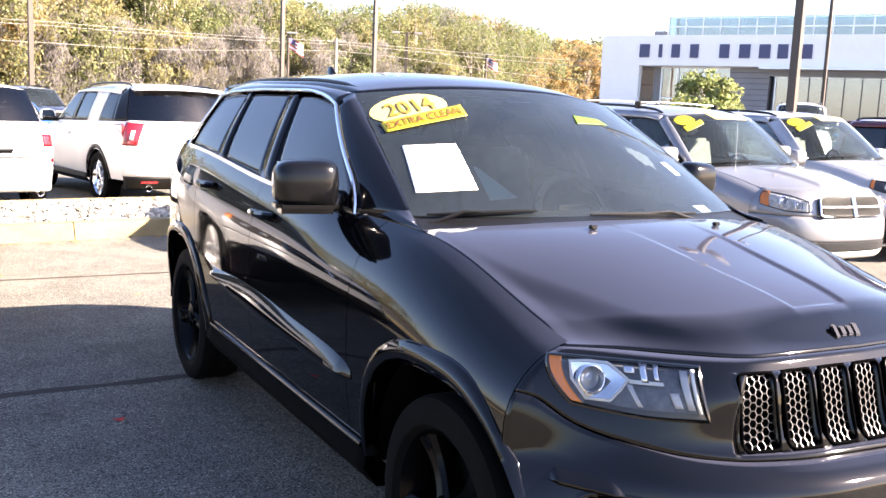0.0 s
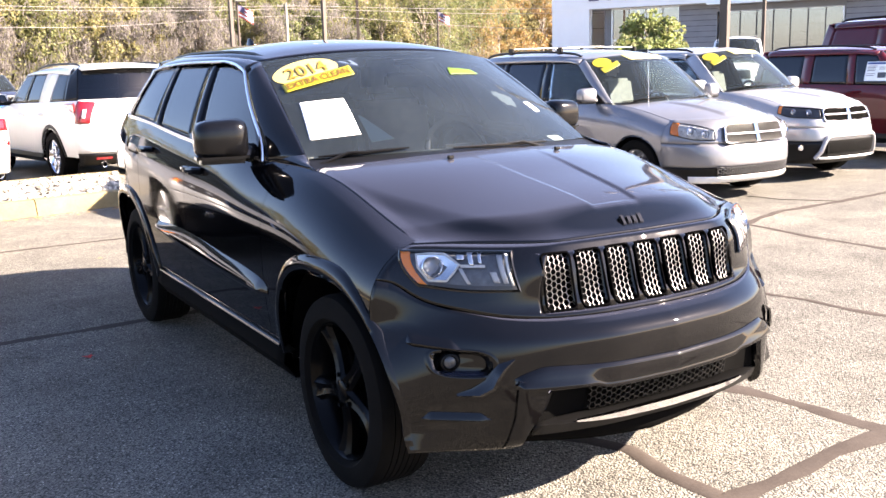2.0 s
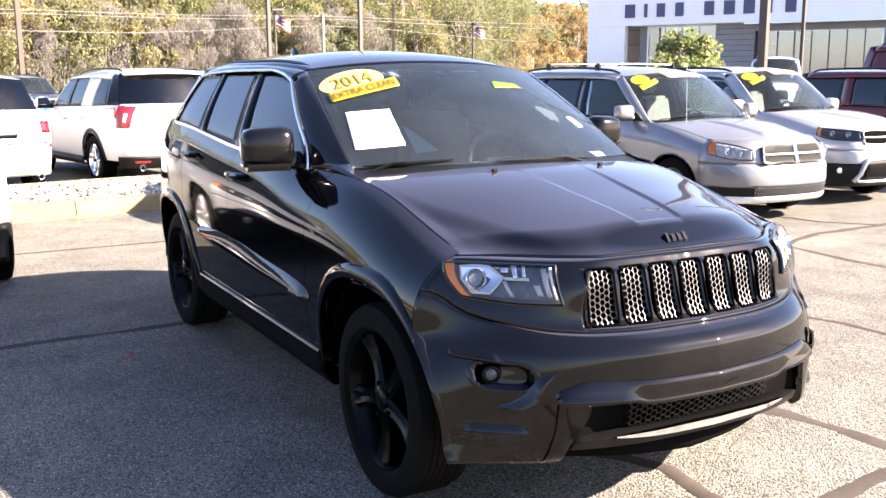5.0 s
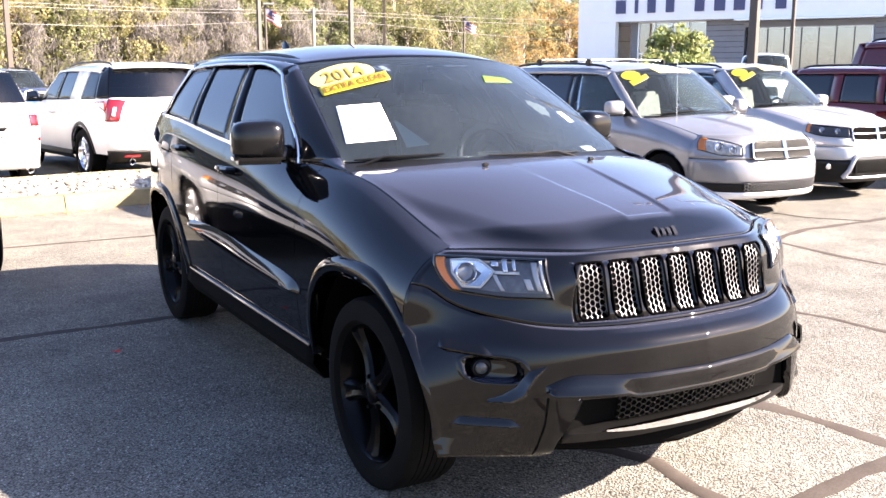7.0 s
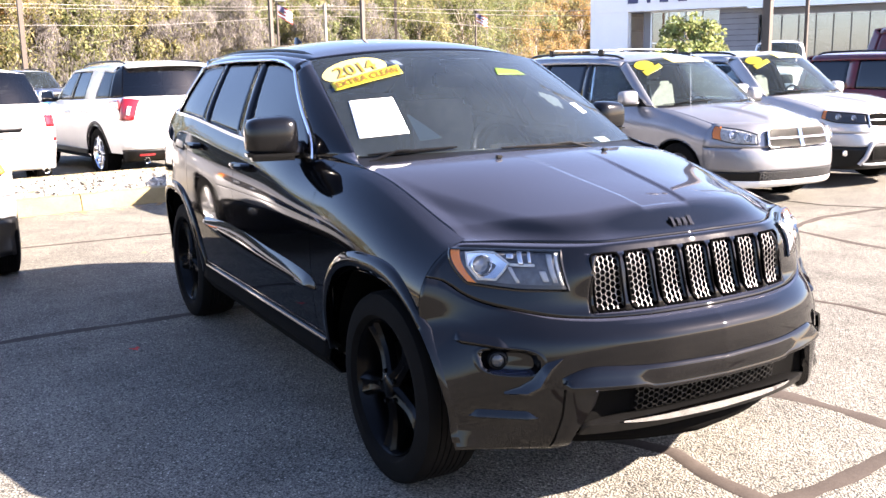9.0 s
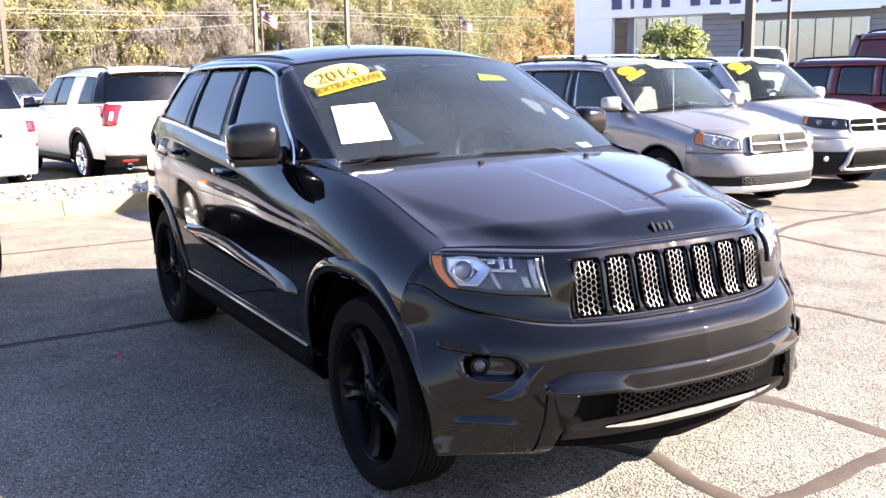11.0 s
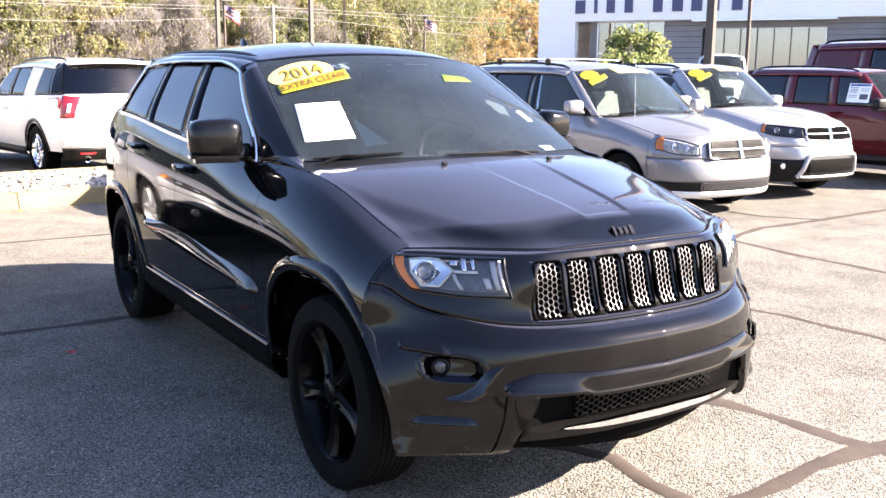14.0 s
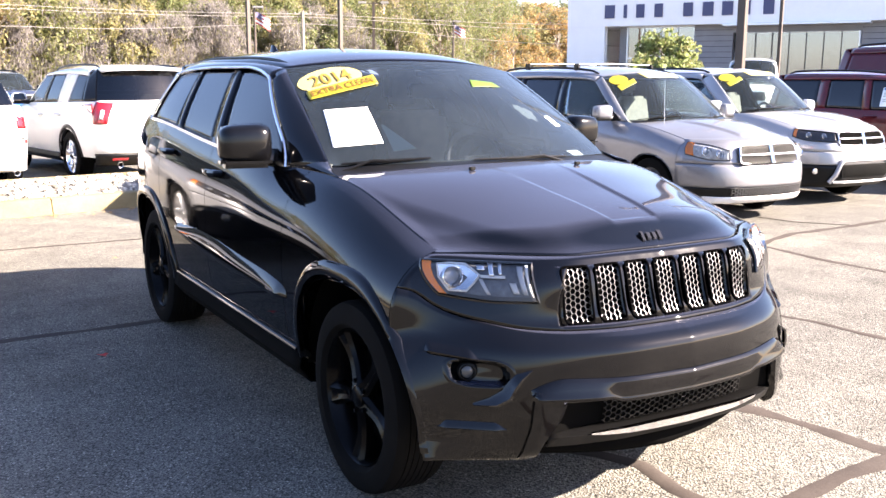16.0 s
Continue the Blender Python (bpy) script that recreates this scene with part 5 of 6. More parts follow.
def boxy_suv(at, label, paint_mat, scale=1.0, tail_glass=None):
    sh = Shape(base=2.635, half=0.875, sill=0.38, nose=-0.40, tail=3.30,
               belt=[(-0.7, 0.93), (-0.40, 1.0), (0.0, 1.04), (0.5, 1.06), (2, 1.08), (3.4, 1.10)],
               wide=[(-0.8, 0.95), (-0.40, 0.98), (0.2, 1.0), (2.9, 1.0), (3.35, 0.96)],
               turn_in=[(-0.4, 0.88), (0.5, 0.90), (1.0, 0.94), (3.4, 0.94)], arch=0.41, wheel=0.355,
               nose_line=[(0.22, -0.70), (0.35, -0.82), (0.6, -0.83), (0.68, -0.78), (0.95, -0.74), (1.0, -0.70)],
               tail_line=[(0.25, 3.46), (0.5, 3.52), (0.66, 3.52), (0.8, 3.44), (1.1, 3.42)],
               screen=(((0.42, 1.08), (0.74, 0.58, 1.07)), ((0.98, 1.58), (0.64, 1.08, 1.55))),
               back=(((3.40, 1.10), (0.74, 3.30, 1.10)), ((3.28, 1.60), (0.64, 3.20, 1.58))),
               roof=[(0, 0), (0.12, 0.03), (0.4, 0.055), (0.9, 0.04), (1, 0)], rail=(1.59, 0.68))
    sh.hood_rise = smooth_line([(-0.72, 1.02), (-0.5, 1.05), (0.0, 1.08), (0.4, 1.09)])
    sh.crease = smooth_line([(-0.7, 0.3), (0.4, 0.4)]), -0.66, 0.010
    car = plain_car("suv", label, at, sh, paint_mat, SATIN_BLACK, (0.55, 1.50, 2.30), [0.74, 1.40, 1.52, 2.16, 2.32, 3.12], [1.12, 1.46, 1.58, 2.18, 2.34, 3.06], [(1.0, 1.48), (1.4, 1.51), (3.2, 1.51)],
                    zt=0.995, hood_back=(0.32, 0.2), mirror=(0.97, 0.60, 1.12), mirror_mat=SATIN_BLACK, rack="dark", flare=(4, 176), pillar=paint_mat, tail_glass=tail_glass)
    car.scale = (scale,) * 3
    for sg in (-1, 1):
        lamp(car, sh, sh.front, sg * 0.60, sg * 0.86, smooth_line([(0, 0.76), (1, 0.76)]), smooth_line([(0, 0.92), (1, 0.92)]), LAMP_SILVER, bowls=((0.5, 0.5, 0.07),))
    mesh_grille(car, sh, 0.40, 0.76, 0.92, 0.02, SATIN_BLACK, 0.003, False)
    return car, sh


paint_lip = WHITE_PAINT
minivan()
silver, _ = crossover(pose(8.47, 5.40, 0), "silver crossover with a bumper guard and yellow stickers", SILVER_PAINT)
silver.scale = (1.0, 1.0, 1.03)
red, red_shape = boxy_suv(pose(11.6, 4.63, 0), "dark red boxy sport utility vehicle with roof rails", RED_PAINT, 1.05)


def large_suv():
    sh = Shape(base=2.865, half=0.985, sill=0.40, nose=-0.42, tail=3.72,
               belt=[(-0.8, 0.90), (-0.42, 1.0), (0.2, 1.08), (0.8, 1.14), (2, 1.17), (3.9, 1.22)],
               wide=[(-0.9, 0.94), (-0.42, 0.97), (0.2, 1.0), (3.2, 1.0), (3.72, 0.95)],
               turn_in=[(-0.4, 0.83), (0.3, 0.85), (1.0, 0.92), (3.9, 0.92)], arch=0.435, wheel=0.375,
               nose_line=[(0.22, -0.80), (0.35, -0.93), (0.6, -0.94), (0.70, -0.90), (0.98, -0.82)],
               tail_line=[(0.26, 3.84), (0.42, 3.95), (0.62, 3.97), (0.72, 3.90), (1.0, 3.88), (1.22, 3.84)],
               screen=(((0.40, 1.18), (0.80, 0.66, 1.16)), ((1.15, 1.68), (0.68, 1.32, 1.62))),
               back=(((3.82, 1.23), (0.80, 3.62, 1.23)), ((3.62, 1.71), (0.70, 3.46, 1.68))),
               roof=[(0, 0), (0.12, 0.04), (0.4, 0.07), (0.85, 0.045), (1, 0)], rail=(1.67, 0.72), rear_corner=[(0, 0), (0.6, 0.05), (0.8, 0.18), (0.92, 0.45), (1, 1)])
    sh.hood_rise = smooth_line([(-0.82, 1.02), (-0.5, 1.08), (0.0, 1.14), (0.4, 1.17)])
    sh.crease = smooth_line([(-0.7, 0.3), (0.4, 0.4)]), -0.66, 0.010
    car = plain_car("large_suv", "white large sport utility vehicle with roof rails and chrome wheels", pose(0.54, 15.1, 0, 0, 0, 190), sh, WHITE_PAINT, SATIN_BLACK, (0.66, 1.78, 2.62), [0.90, 1.62, 1.70, 2.30, 2.74, 3.34], [1.42, 1.74, 1.80, 2.34, 2.82, 3.26],
                    [(1.2, 1.56), (1.6, 1.60), (2.6, 1.61), (3.4, 1.58)], zt=0.985, hood_back=(0.32, 0.2), rims=CHROME, rim=0.25, mirror=(1.06, 0.9, 1.22), flare=(2, 178), rack="dark", split=0.46, d_mat=PRIVACY_PANEL, c_mat=WHITE_PAINT, tail_glass=PRIVACY_PANEL)
    for sg in (-1, 1):
        def lens(u, v, off):
            inner = 0.715 + 0.090 * (1 - v) ** 0.8
            return sh.rear(sg * (inner + (0.985 - inner) * u), 0.89 + 0.30 * v + 0.02 * u * v, off)
        t = part("tail_lamp", patch(lambda u, v: lens(u, v, 0.012), steps(0, 1, 10), steps(0, 1, 10), sh.mid), RED_LENS, car, "red tail lamp with a clear centre", solid=0.012)
        part("clear_lens", patch(lambda u, v: lens(0.40 + 0.22 * u, 0.24 + 0.40 * v, 0.022), steps(0, 1, 4), steps(0, 1, 4), sh.mid), LAMP_WHITE, t, solid=0.004)
        part("lamp_tongue", patch(lambda u, v: Vector((sh.side(3.74 - 0.30 * u, 1.10, sg) + sg * 0.014, 3.74 - 0.30 * u, 1.02 + 0.13 * u ** 0.8 + (0.165 - 0.150 * u ** 0.8) * v)), steps(0, 1, 10), steps(0, 1, 6), sh.mid), RED_LENS, t, solid=0.012)
        part("rear_reflector", patch(lambda q, v: sh.rear(sg * q, 0.37 + 0.035 * v, 0.006), steps(0.55, 0.80, 6), (0, 1), sh.mid), RED_LENS, car)
        part("exhaust_tip", moved(lathe([(0, 0.030), (0.10, 0.038), (0.102, 0.044), (0.0, 0.042)], 20), Matrix.Translation((sg * 0.62, 3.82, 0.30)) @ Vector((0, 1, 0)).to_track_quat("X", "Z").to_matrix().to_4x4()), CHROME, car)
    part("rear_badge", patch(lambda q, v: sh.rear(q, 0.80 + 0.02 * v, 0.006), steps(-0.80, -0.62, 4), (0, 1), sh.mid), GLOSS_BLACK, car)
    part("plate", patch(lambda q, v: sh.rear(q, 0.86 + 0.14 * v, 0.008), steps(-0.17, 0.17, 4), (0, 1), sh.mid), PAPER, car, "blank white plate")
    part("rear_spoiler", patch(lambda u, v: sh.pane(u, 1, sh.back) + Vector((0, 0.13 * v, 0.015 - 0.03 * v)), steps(-1, 1, 16), steps(0, 1, 4), (0, 3, 1)), WHITE_PAINT, car, solid=0.03)
    return car


crossover(pose(2.76, 4.80, 0), "silver crossover parked close beside the black one", SILVER_PAINT, False)
large_suv()


def white_rear():
    car, sh = crossover(pose(-2.08, 14.6, 0, 0, 0, 190), "white crossover with a chrome exhaust tip", WHITE_PAINT, False, None, False, None, WHITE_PAINT)
    for sg in (-1, 1):
        part("tail_lamp", patch(lambda q, v: sh.rear(sg * q, 0.86 + 0.16 * v, 0.010), steps(0.80, 0.96, 6), steps(0, 1, 4), sh.mid), RED_LENS, car, solid=0.01)
        part("side_reflector", patch(lambda q, v: sh.rear(sg * q, 0.66 + 0.05 * v, 0.006), steps(0.90, 0.97, 4), (0, 1), sh.mid), RED_LENS, car)
        part("exhaust_tip", moved(lathe([(0, 0.030), (0.08, 0.036), (0.082, 0.042), (0.0, 0.040)], 20), Matrix.Translation((sg * 0.60, 3.84, 0.27)) @ Vector((0, 1, 0)).to_track_quat("X", "Z").to_matrix().to_4x4()), CHROME, car)
    part("tail_line", patch(lambda q, v: sh.rear(q, 0.715 + 0.02 * v, 0.004), steps(-0.9, 0.9, 20), (0, 1), sh.mid), SATIN_BLACK, car)


white_rear()
crossover(pose(-2.62, 5.12, 0), "silver crossover with a dark lower bumper", SILVER_PAINT, False, None, False, None)
far_pickup, _ = boxy_suv(pose(18.7, 15.4, 0, 0, 0, -48.7), "white tall truck cab behind the parked cars", WHITE_PAINT, 1.45)
far_pickup.scale = (0.92, 1.40, 1.37)
boxy_suv(pose(15.75, 5.15, 0), "dark red tall vehicle behind the red one", RED_PAINT, 1.40, RED_PAINT)
boxy_suv(pose(0.45, 23.6, 0, 0, 0, 28), "bright blue small car far behind", BLUE_PAINT, 0.84)
boxy_suv(pose(1.5, 29.6, 0, 0, 0, 20), "dark blue car far behind", NIGHT_PAINT, 1.08)


# ---- kerb island ----
KERB_TURN = 10.5


def kerb_island():
    """A long island: a concrete kerb of cast lengths round a bed of pale gravel."""
    at = pose(-1.0, 8.38, 0, 0, 0, KERB_TURN)
    isl = thing("kerb_island", at, "concrete kerb round a bed of pale gravel", "kerb", kind="structure")
    gap = 0.012
    cuts = [-9.0 + 3.05 * k + 0.12 for k in range(5)]
    prof = ((0.0, 0.0), (0.035, 0.15), (0.05, 0.178), (0.075, 0.185), (0.20, 0.185), (0.20, 0.0))
    for row, flip in ((0.0, 1), (2.55, -1)):
        for a in cuts:
            part("kerb_stone", patch(lambda x, k: Vector((x, row + flip * prof[int(k)][0], prof[int(k)][1] + 0.004 * noise.noise(Vector((x * 3, k, row))))), steps(a + gap / 2, a + 3.05 - gap / 2, 18), range(6), (0, row + flip * 0.1, 0.05)), CONCRETE, isl, solid=0.0)
    part("gravel_bed", patch(lambda x, y: Vector((x, y, 0.155 + 0.05 * math.sin(math.pi * (y - 0.2) / 2.15) + 0.012 * noise.noise(Vector((x * 5, y * 5, 0))))), steps(-8.9, 6.3, 120), steps(0.19, 2.37, 24), (0, 1, -5)), GRAVEL, isl)
    for e in (-8.9, 6.35):
        part("kerb_end", box(0.2, 2.6, 0.18, (e, 1.27, 0.09), cuts=0.02), CONCRETE, isl)
    return isl


kerb_island()


def stones():
    """Loose stones on the gravel bed."""
    rnd = random.Random(4)
    m = pose(-1.0, 8.38, 0, 0, 0, KERB_TURN)
    verts, faces = [], []
    cube = [(-1, -1, -0.6), (1, -1, -0.6), (1, 1, -0.6), (-1, 1, -0.6), (-0.7, -0.7, 0.6), (0.7, -0.7, 0.6), (0.7, 0.7, 0.6), (-0.7, 0.7, 0.6)]
    quads = [(0, 3, 2, 1), (4, 5, 6, 7), (0, 1, 5, 4), (1, 2, 6, 5), (2, 3, 7, 6), (3, 0, 4, 7)]
    for _ in range(2600):
        x, y = rnd.uniform(-4.5, 4.5), rnd.uniform(0.22, 2.3)
        r = rnd.uniform(0.012, 0.035)
        turn = Euler((rnd.random(), rnd.random(), rnd.random() * 6)).to_matrix()
        c = Vector((x, y, 0.165 + 0.05 * math.sin(math.pi * (y - 0.2) / 2.15)))
        k = len(verts)
        verts += [m @ (c + turn @ Vector((a * r * rnd.uniform(0.8, 1.2), b * r, d * r))) for a, b, d in cube]
        faces += [tuple(i + k for i in q) for q in quads]
    return tagged(part("loose_stones", (verts, faces), STONE_BITS, smooth=False), "pale loose stones on the gravel bed", "gravel", kind="stuff")


STONE_BITS = material("stone_bits", (0.6, 0.56, 0.48), 0.9)
geo = STONE_BITS.node_tree.nodes.new("ShaderNodeNewGeometry")
link(STONE_BITS, ramp(STONE_BITS, geo.outputs["Random Per Island"], [(0.0, (0.05, 0.045, 0.038)), (0.3, (0.22, 0.205, 0.175)), (1.0, (0.48, 0.46, 0.42))]), bsdf(STONE_BITS).inputs["Base Color"])
stones()


# ---- sealed cracks ----
def tar_line(points, width, lift):
    """A strip of crack sealer with a wandering edge."""
    pts = []
    for a, b in zip(points, points[1:]):
        a, b = Vector((*a, 0)), Vector((*b, 0))
        n = max(2, int((b - a).length / 0.08))
        pts += [a.lerp(b, i / n) for i in range(n)]
    pts.append(Vector((*points[-1], 0)))
    verts, faces = [], []
    for i, p in enumerate(pts):
        d = (pts[min(i + 1, len(pts) - 1)] - pts[max(i - 1, 0)]).normalized()
        side = Vector((-d.y, d.x, 0))
        p = p + side * 0.018 * noise.noise(p * 2.1)
        w = width * (0.8 + 0.5 * noise.noise(p * 4.0 + Vector((5, 0, 0))))
        verts += [p - side * w / 2 + Vector((0, 0, 0.001)), p - side * w * 0.3 + Vector((0, 0, lift)), p + side * w * 0.3 + Vector((0, 0, lift)), p + side * w / 2 + Vector((0, 0, 0.001))]
    for i in range(len(pts) - 1):
        faces += [(i * 4 + k, i * 4 + k + 1, i * 4 + k + 5, i * 4 + k + 4) for k in range(3)]
    return tagged(part("crack_sealer", (verts, faces), TAR), "dark strip of crack sealer on asphalt", "road mark", kind="structure")


CRACKS = (
    (0.100, ((-9, 2.86), (-3, 2.88), (-1.51, 2.93), (-0.9, 2.96), (3, 3.0))),
    (0.110, ((0.9, 0.3), (1.07, -0.03), (1.13, -0.16), (1.18, -0.45), (1.20, -0.72), (1.24, -0.86), (1.4, -2.2))),
    (0.125, ((2.4, -0.95), (1.44, -0.89), (1.12, -0.86), (0.84, -0.86), (0.59, -0.89), (0.17, -0.93), (-0.4, -1.15), (-1.4, -1.9))),
    (0.075, ((2.75, 3.2), (2.75, 1.01), (2.82, 0.79), (2.82, 0.45), (2.85, 0.2), (2.83, -0.04), (2.8, -1.6))),
    (0.100, ((4.86, 4.4), (4.79, 2.8), (4.71, 2.23), (4.71, 1.65), (4.69, 1.04), (4.65, -0.6))),
    (0.110, ((4.8, 3.0), (5.2, 3.16), (5.69, 3.32), (6.67, 3.34), (7.32, 3.42), (7.94, 3.46), (8.94, 3.57), (11, 3.7))),
    (0.060, ((-9, 6.4), (-2, 6.2), (3, 6.3))),
    (0.090, ((-0.1, 0.1), (0.13, -0.2), (0.21, -0.37), (0.16, -0.62), (0.19, -0.87))),
    (0.030, ((6.3, 4.3), (6.36, 3.86), (6.71, 3.36))),
)
for i, (w, line) in enumerate(CRACKS):
    tar_line(line, w, 0.0022 + 0.0005 * i)


# ---- fallen leaves ----
def fallen_leaf(at, size, mat, turn):
    pts = [(0, -1), (0.25, -0.35), (0.8, -0.45), (0.5, 0.0), (0.9, 0.45), (0.35, 0.4), (0, 1), (-0.35, 0.4), (-0.9, 0.45), (-0.5, 0.0), (-0.8, -0.45), (-0.25, -0.35)]
    verts = [(0, 0, 0.012)] + [(a * size, b * size, 0.004 + 0.012 * abs(a)) for a, b in pts]
    ob = part("leaf", (verts, [(0, i + 1, (i + 1) % 12 + 1) for i in range(12)]), mat, None, smooth=False, solid=0.0008)
    ob.matrix_world = pose(*at, 0, 0, turn)
    return tagged(ob, "small dry fallen leaf on the ground", "leaf", "fallen leaves")


LEAF_RED = mottled("red_leaf", (0.30, 0.015, 0.02), (0.5, 0.04, 0.03), 30, 0.7)
LEAF_BROWN = mottled("brown_leaf", (0.16, 0.09, 0.035), (0.36, 0.22, 0.09), 30, 0.8)
tagged(fallen_leaf((-1.385, 2.32, 0.0), 0.035, LEAF_RED, 20), "small bright red leaf on shaded asphalt")
rnd = random.Random(9)
for _ in range(46):
    x = rnd.uniform(-2.4, 1.2)
    fallen_leaf((x, 8.30 + (x + 1) * 0.185 - abs(rnd.gauss(0, 0.14)), 0.0), rnd.uniform(0.02, 0.04), LEAF_BROWN, rnd.uniform(0, 360))
for x, y in ((4.2, 3.35), (6.9, 2.9), (2.6, 3.0), (-1.6, 6.4), (-0.7, 5.3)):
    fallen_leaf((x, y, 0.0), 0.03, LEAF_BROWN, rnd.uniform(0, 360))


# ---- trees ----
def foliage(name, low, mid, high):
    m = material(name, mid, 0.75)
    g = m.node_tree.nodes.new("ShaderNodeNewGeometry")
    tone = ramp(m, g.outputs["Random Per Island"], [(0.0, low), (0.5, mid), (1.0, high)])
    link(m, tone, bsdf(m).inputs["Base Color"])
    thin = m.node_tree.nodes.new("ShaderNodeBsdfTranslucent")
    mix = m.node_tree.nodes.new("ShaderNodeMixShader")
    mix.inputs[0].default_value = 0.52
    link(m, tone, thin.inputs[0])
    link(m, bsdf(m).outputs[0], mix.inputs[1])
    link(m, thin.outputs[0], mix.inputs[2])
    link(m, mix.outputs[0], m.node_tree.nodes["Material Output"].inputs[0])
    return m


LEAVES = [foliage("green_leaves", (0.102, 0.121, 0.043), (0.131, 0.154, 0.057), (0.163, 0.187, 0.074)),
          foliage("olive_leaves", (0.141, 0.143, 0.053), (0.169, 0.171, 0.067), (0.201, 0.202, 0.084)),
          foliage("yellow_leaves", (0.194, 0.172, 0.067), (0.228, 0.202, 0.083), (0.266, 0.237, 0.104)),
          foliage("orange_leaves", (0.258, 0.158, 0.056), (0.311, 0.199, 0.072), (0.365, 0.247, 0.099)),
          foliage("brown_twigs", (0.159, 0.143, 0.133), (0.189, 0.172, 0.164), (0.228, 0.209, 0.203)),
          foliage("russet_leaves", (0.228, 0.129, 0.080), (0.280, 0.171, 0.109), (0.341, 0.227, 0.160))]
BARK = mottled("bark", (0.12, 0.098, 0.075), (0.29, 0.25, 0.205), 2, 0.9, 0.6, 0.02, fine=14)


def cards(rng, centres, sizes, out=None):
    """Small bent leaf clumps, two triangles each, at random turns, or turned mostly outwards."""
    n = len(centres)
    face = rng.normal(size=(n, 3))
    if out is not None:
        face = face * 0.85 + out * 1.0 + np.array([0, 0, 0.25])
    a = np.cross(face, rng.normal(size=(n, 3)))
    a /= np.linalg.norm(a, axis=1)[:, None]
    b = np.cross(a, face)
    b /= np.linalg.norm(b, axis=1)[:, None]
    c = np.cross(a, b)
    s = sizes[:, None]
    k = rng.uniform(0.6, 1.3, (n, 4, 1))
    quad = np.stack([centres - a * s * k[:, 0], centres - b * s * 0.7 * k[:, 1] + c * s * 0.25, centres + a * s * k[:, 2], centres + b * s * 0.7 * k[:, 3] - c * s * 0.2], 1)
    return quad.reshape(-1, 3)


def twigs(rng, centres, sizes):
    """Thin bare shoots that stand up and spread, one sliver each."""
    n = len(centres)
    way = rng.normal(size=(n, 3)) * 0.42 + np.array([0, 0, 1.0])
    way /= np.linalg.norm(way, axis=1)[:, None]
    across = np.cross(way, rng.normal(size=(n, 3)))
    across /= np.linalg.norm(across, axis=1)[:, None]
    long = (sizes * rng.uniform(2.5, 6.0, n))[:, None]
    thin = rng.uniform(0.016, 0.040, (n, 1))
    quad = np.stack([centres - across * thin, centres + across * thin, centres + way * long + across * thin * 0.4, centres + way * long - across * thin * 0.4], 1)
    return quad.reshape(-1, 3)


def tree_parts(rng, height, width, n, size, lumps_n=15, lump=0.52, low=0.16):
    """Centres and sizes of leaf clumps, and limb tubes, for a tree at the origin."""
    limbs = [tube([(0, 0, -0.2), (0.05 * height * rng.normal() * 0.3, 0.05 * height * rng.normal() * 0.3, height * 0.45), (0, 0, height * 0.92)], [height * 0.016, height * 0.011, height * 0.002], 5)]
    lumps = []
    for i in range(lumps_n):
        z = height * rng.uniform(low, 0.93)
        reach = width * (0.25 + 0.75 * math.sin(math.pi * min(1, (z / height - 0.12) / 0.95)))
        ang = rng.uniform(0, math.tau)
        tip = np.array([reach * math.cos(ang) * rng.uniform(0.35, 0.95), reach * math.sin(ang) * rng.uniform(0.35, 0.95), z])
        limbs.append(tube([(0, 0, z * 0.66), tuple(tip * np.array([0.5, 0.5, 0.93])), tuple(tip)], [height * 0.006, height * 0.004, height * 0.001], 4))
        lumps.append((tip, width * rng.uniform(lump * 0.52, lump)))
    lumps.append((np.array([0, 0, height * 0.90]), width * 0.34))
    pick = rng.integers(0, len(lumps), n)
    base = np.array([lumps[k][0] for k in pick])
    rad = np.array([lumps[k][1] for k in pick])
    d = rng.normal(size=(n, 3))
    d /= np.linalg.norm(d, axis=1)[:, None]
    centres = base + d * (rad * rng.uniform(0.55, 1.08, n) ** 0.6)[:, None] * np.array([1, 1, 0.85])
    return centres, size * rng.uniform(0.5, 1.25, n), limbs, d


def big_mesh(name, quads, mats, index, parent=None):
    """Quads given as one array of corners."""
    n = len(quads) // 4
    me = bpy.data.meshes.new(name)
    me.vertices.add(n * 4)
    me.vertices.foreach_set("co", quads.astype(np.float32).ravel())
    me.loops.add(n * 4)
    me.loops.foreach_set("vertex_index", np.arange(n * 4, dtype=np.int32))
    me.polygons.add(n)
    me.polygons.foreach_set("loop_start", np.arange(0, n * 4, 4, dtype=np.int32))
    for m in mats:
        me.materials.append(m)
    me.polygons.foreach_set("material_index", np.asarray(index, np.int32))
    me.update(calc_edges=True)
    ob = new(name, me)
    ob.parent = parent
    return ob


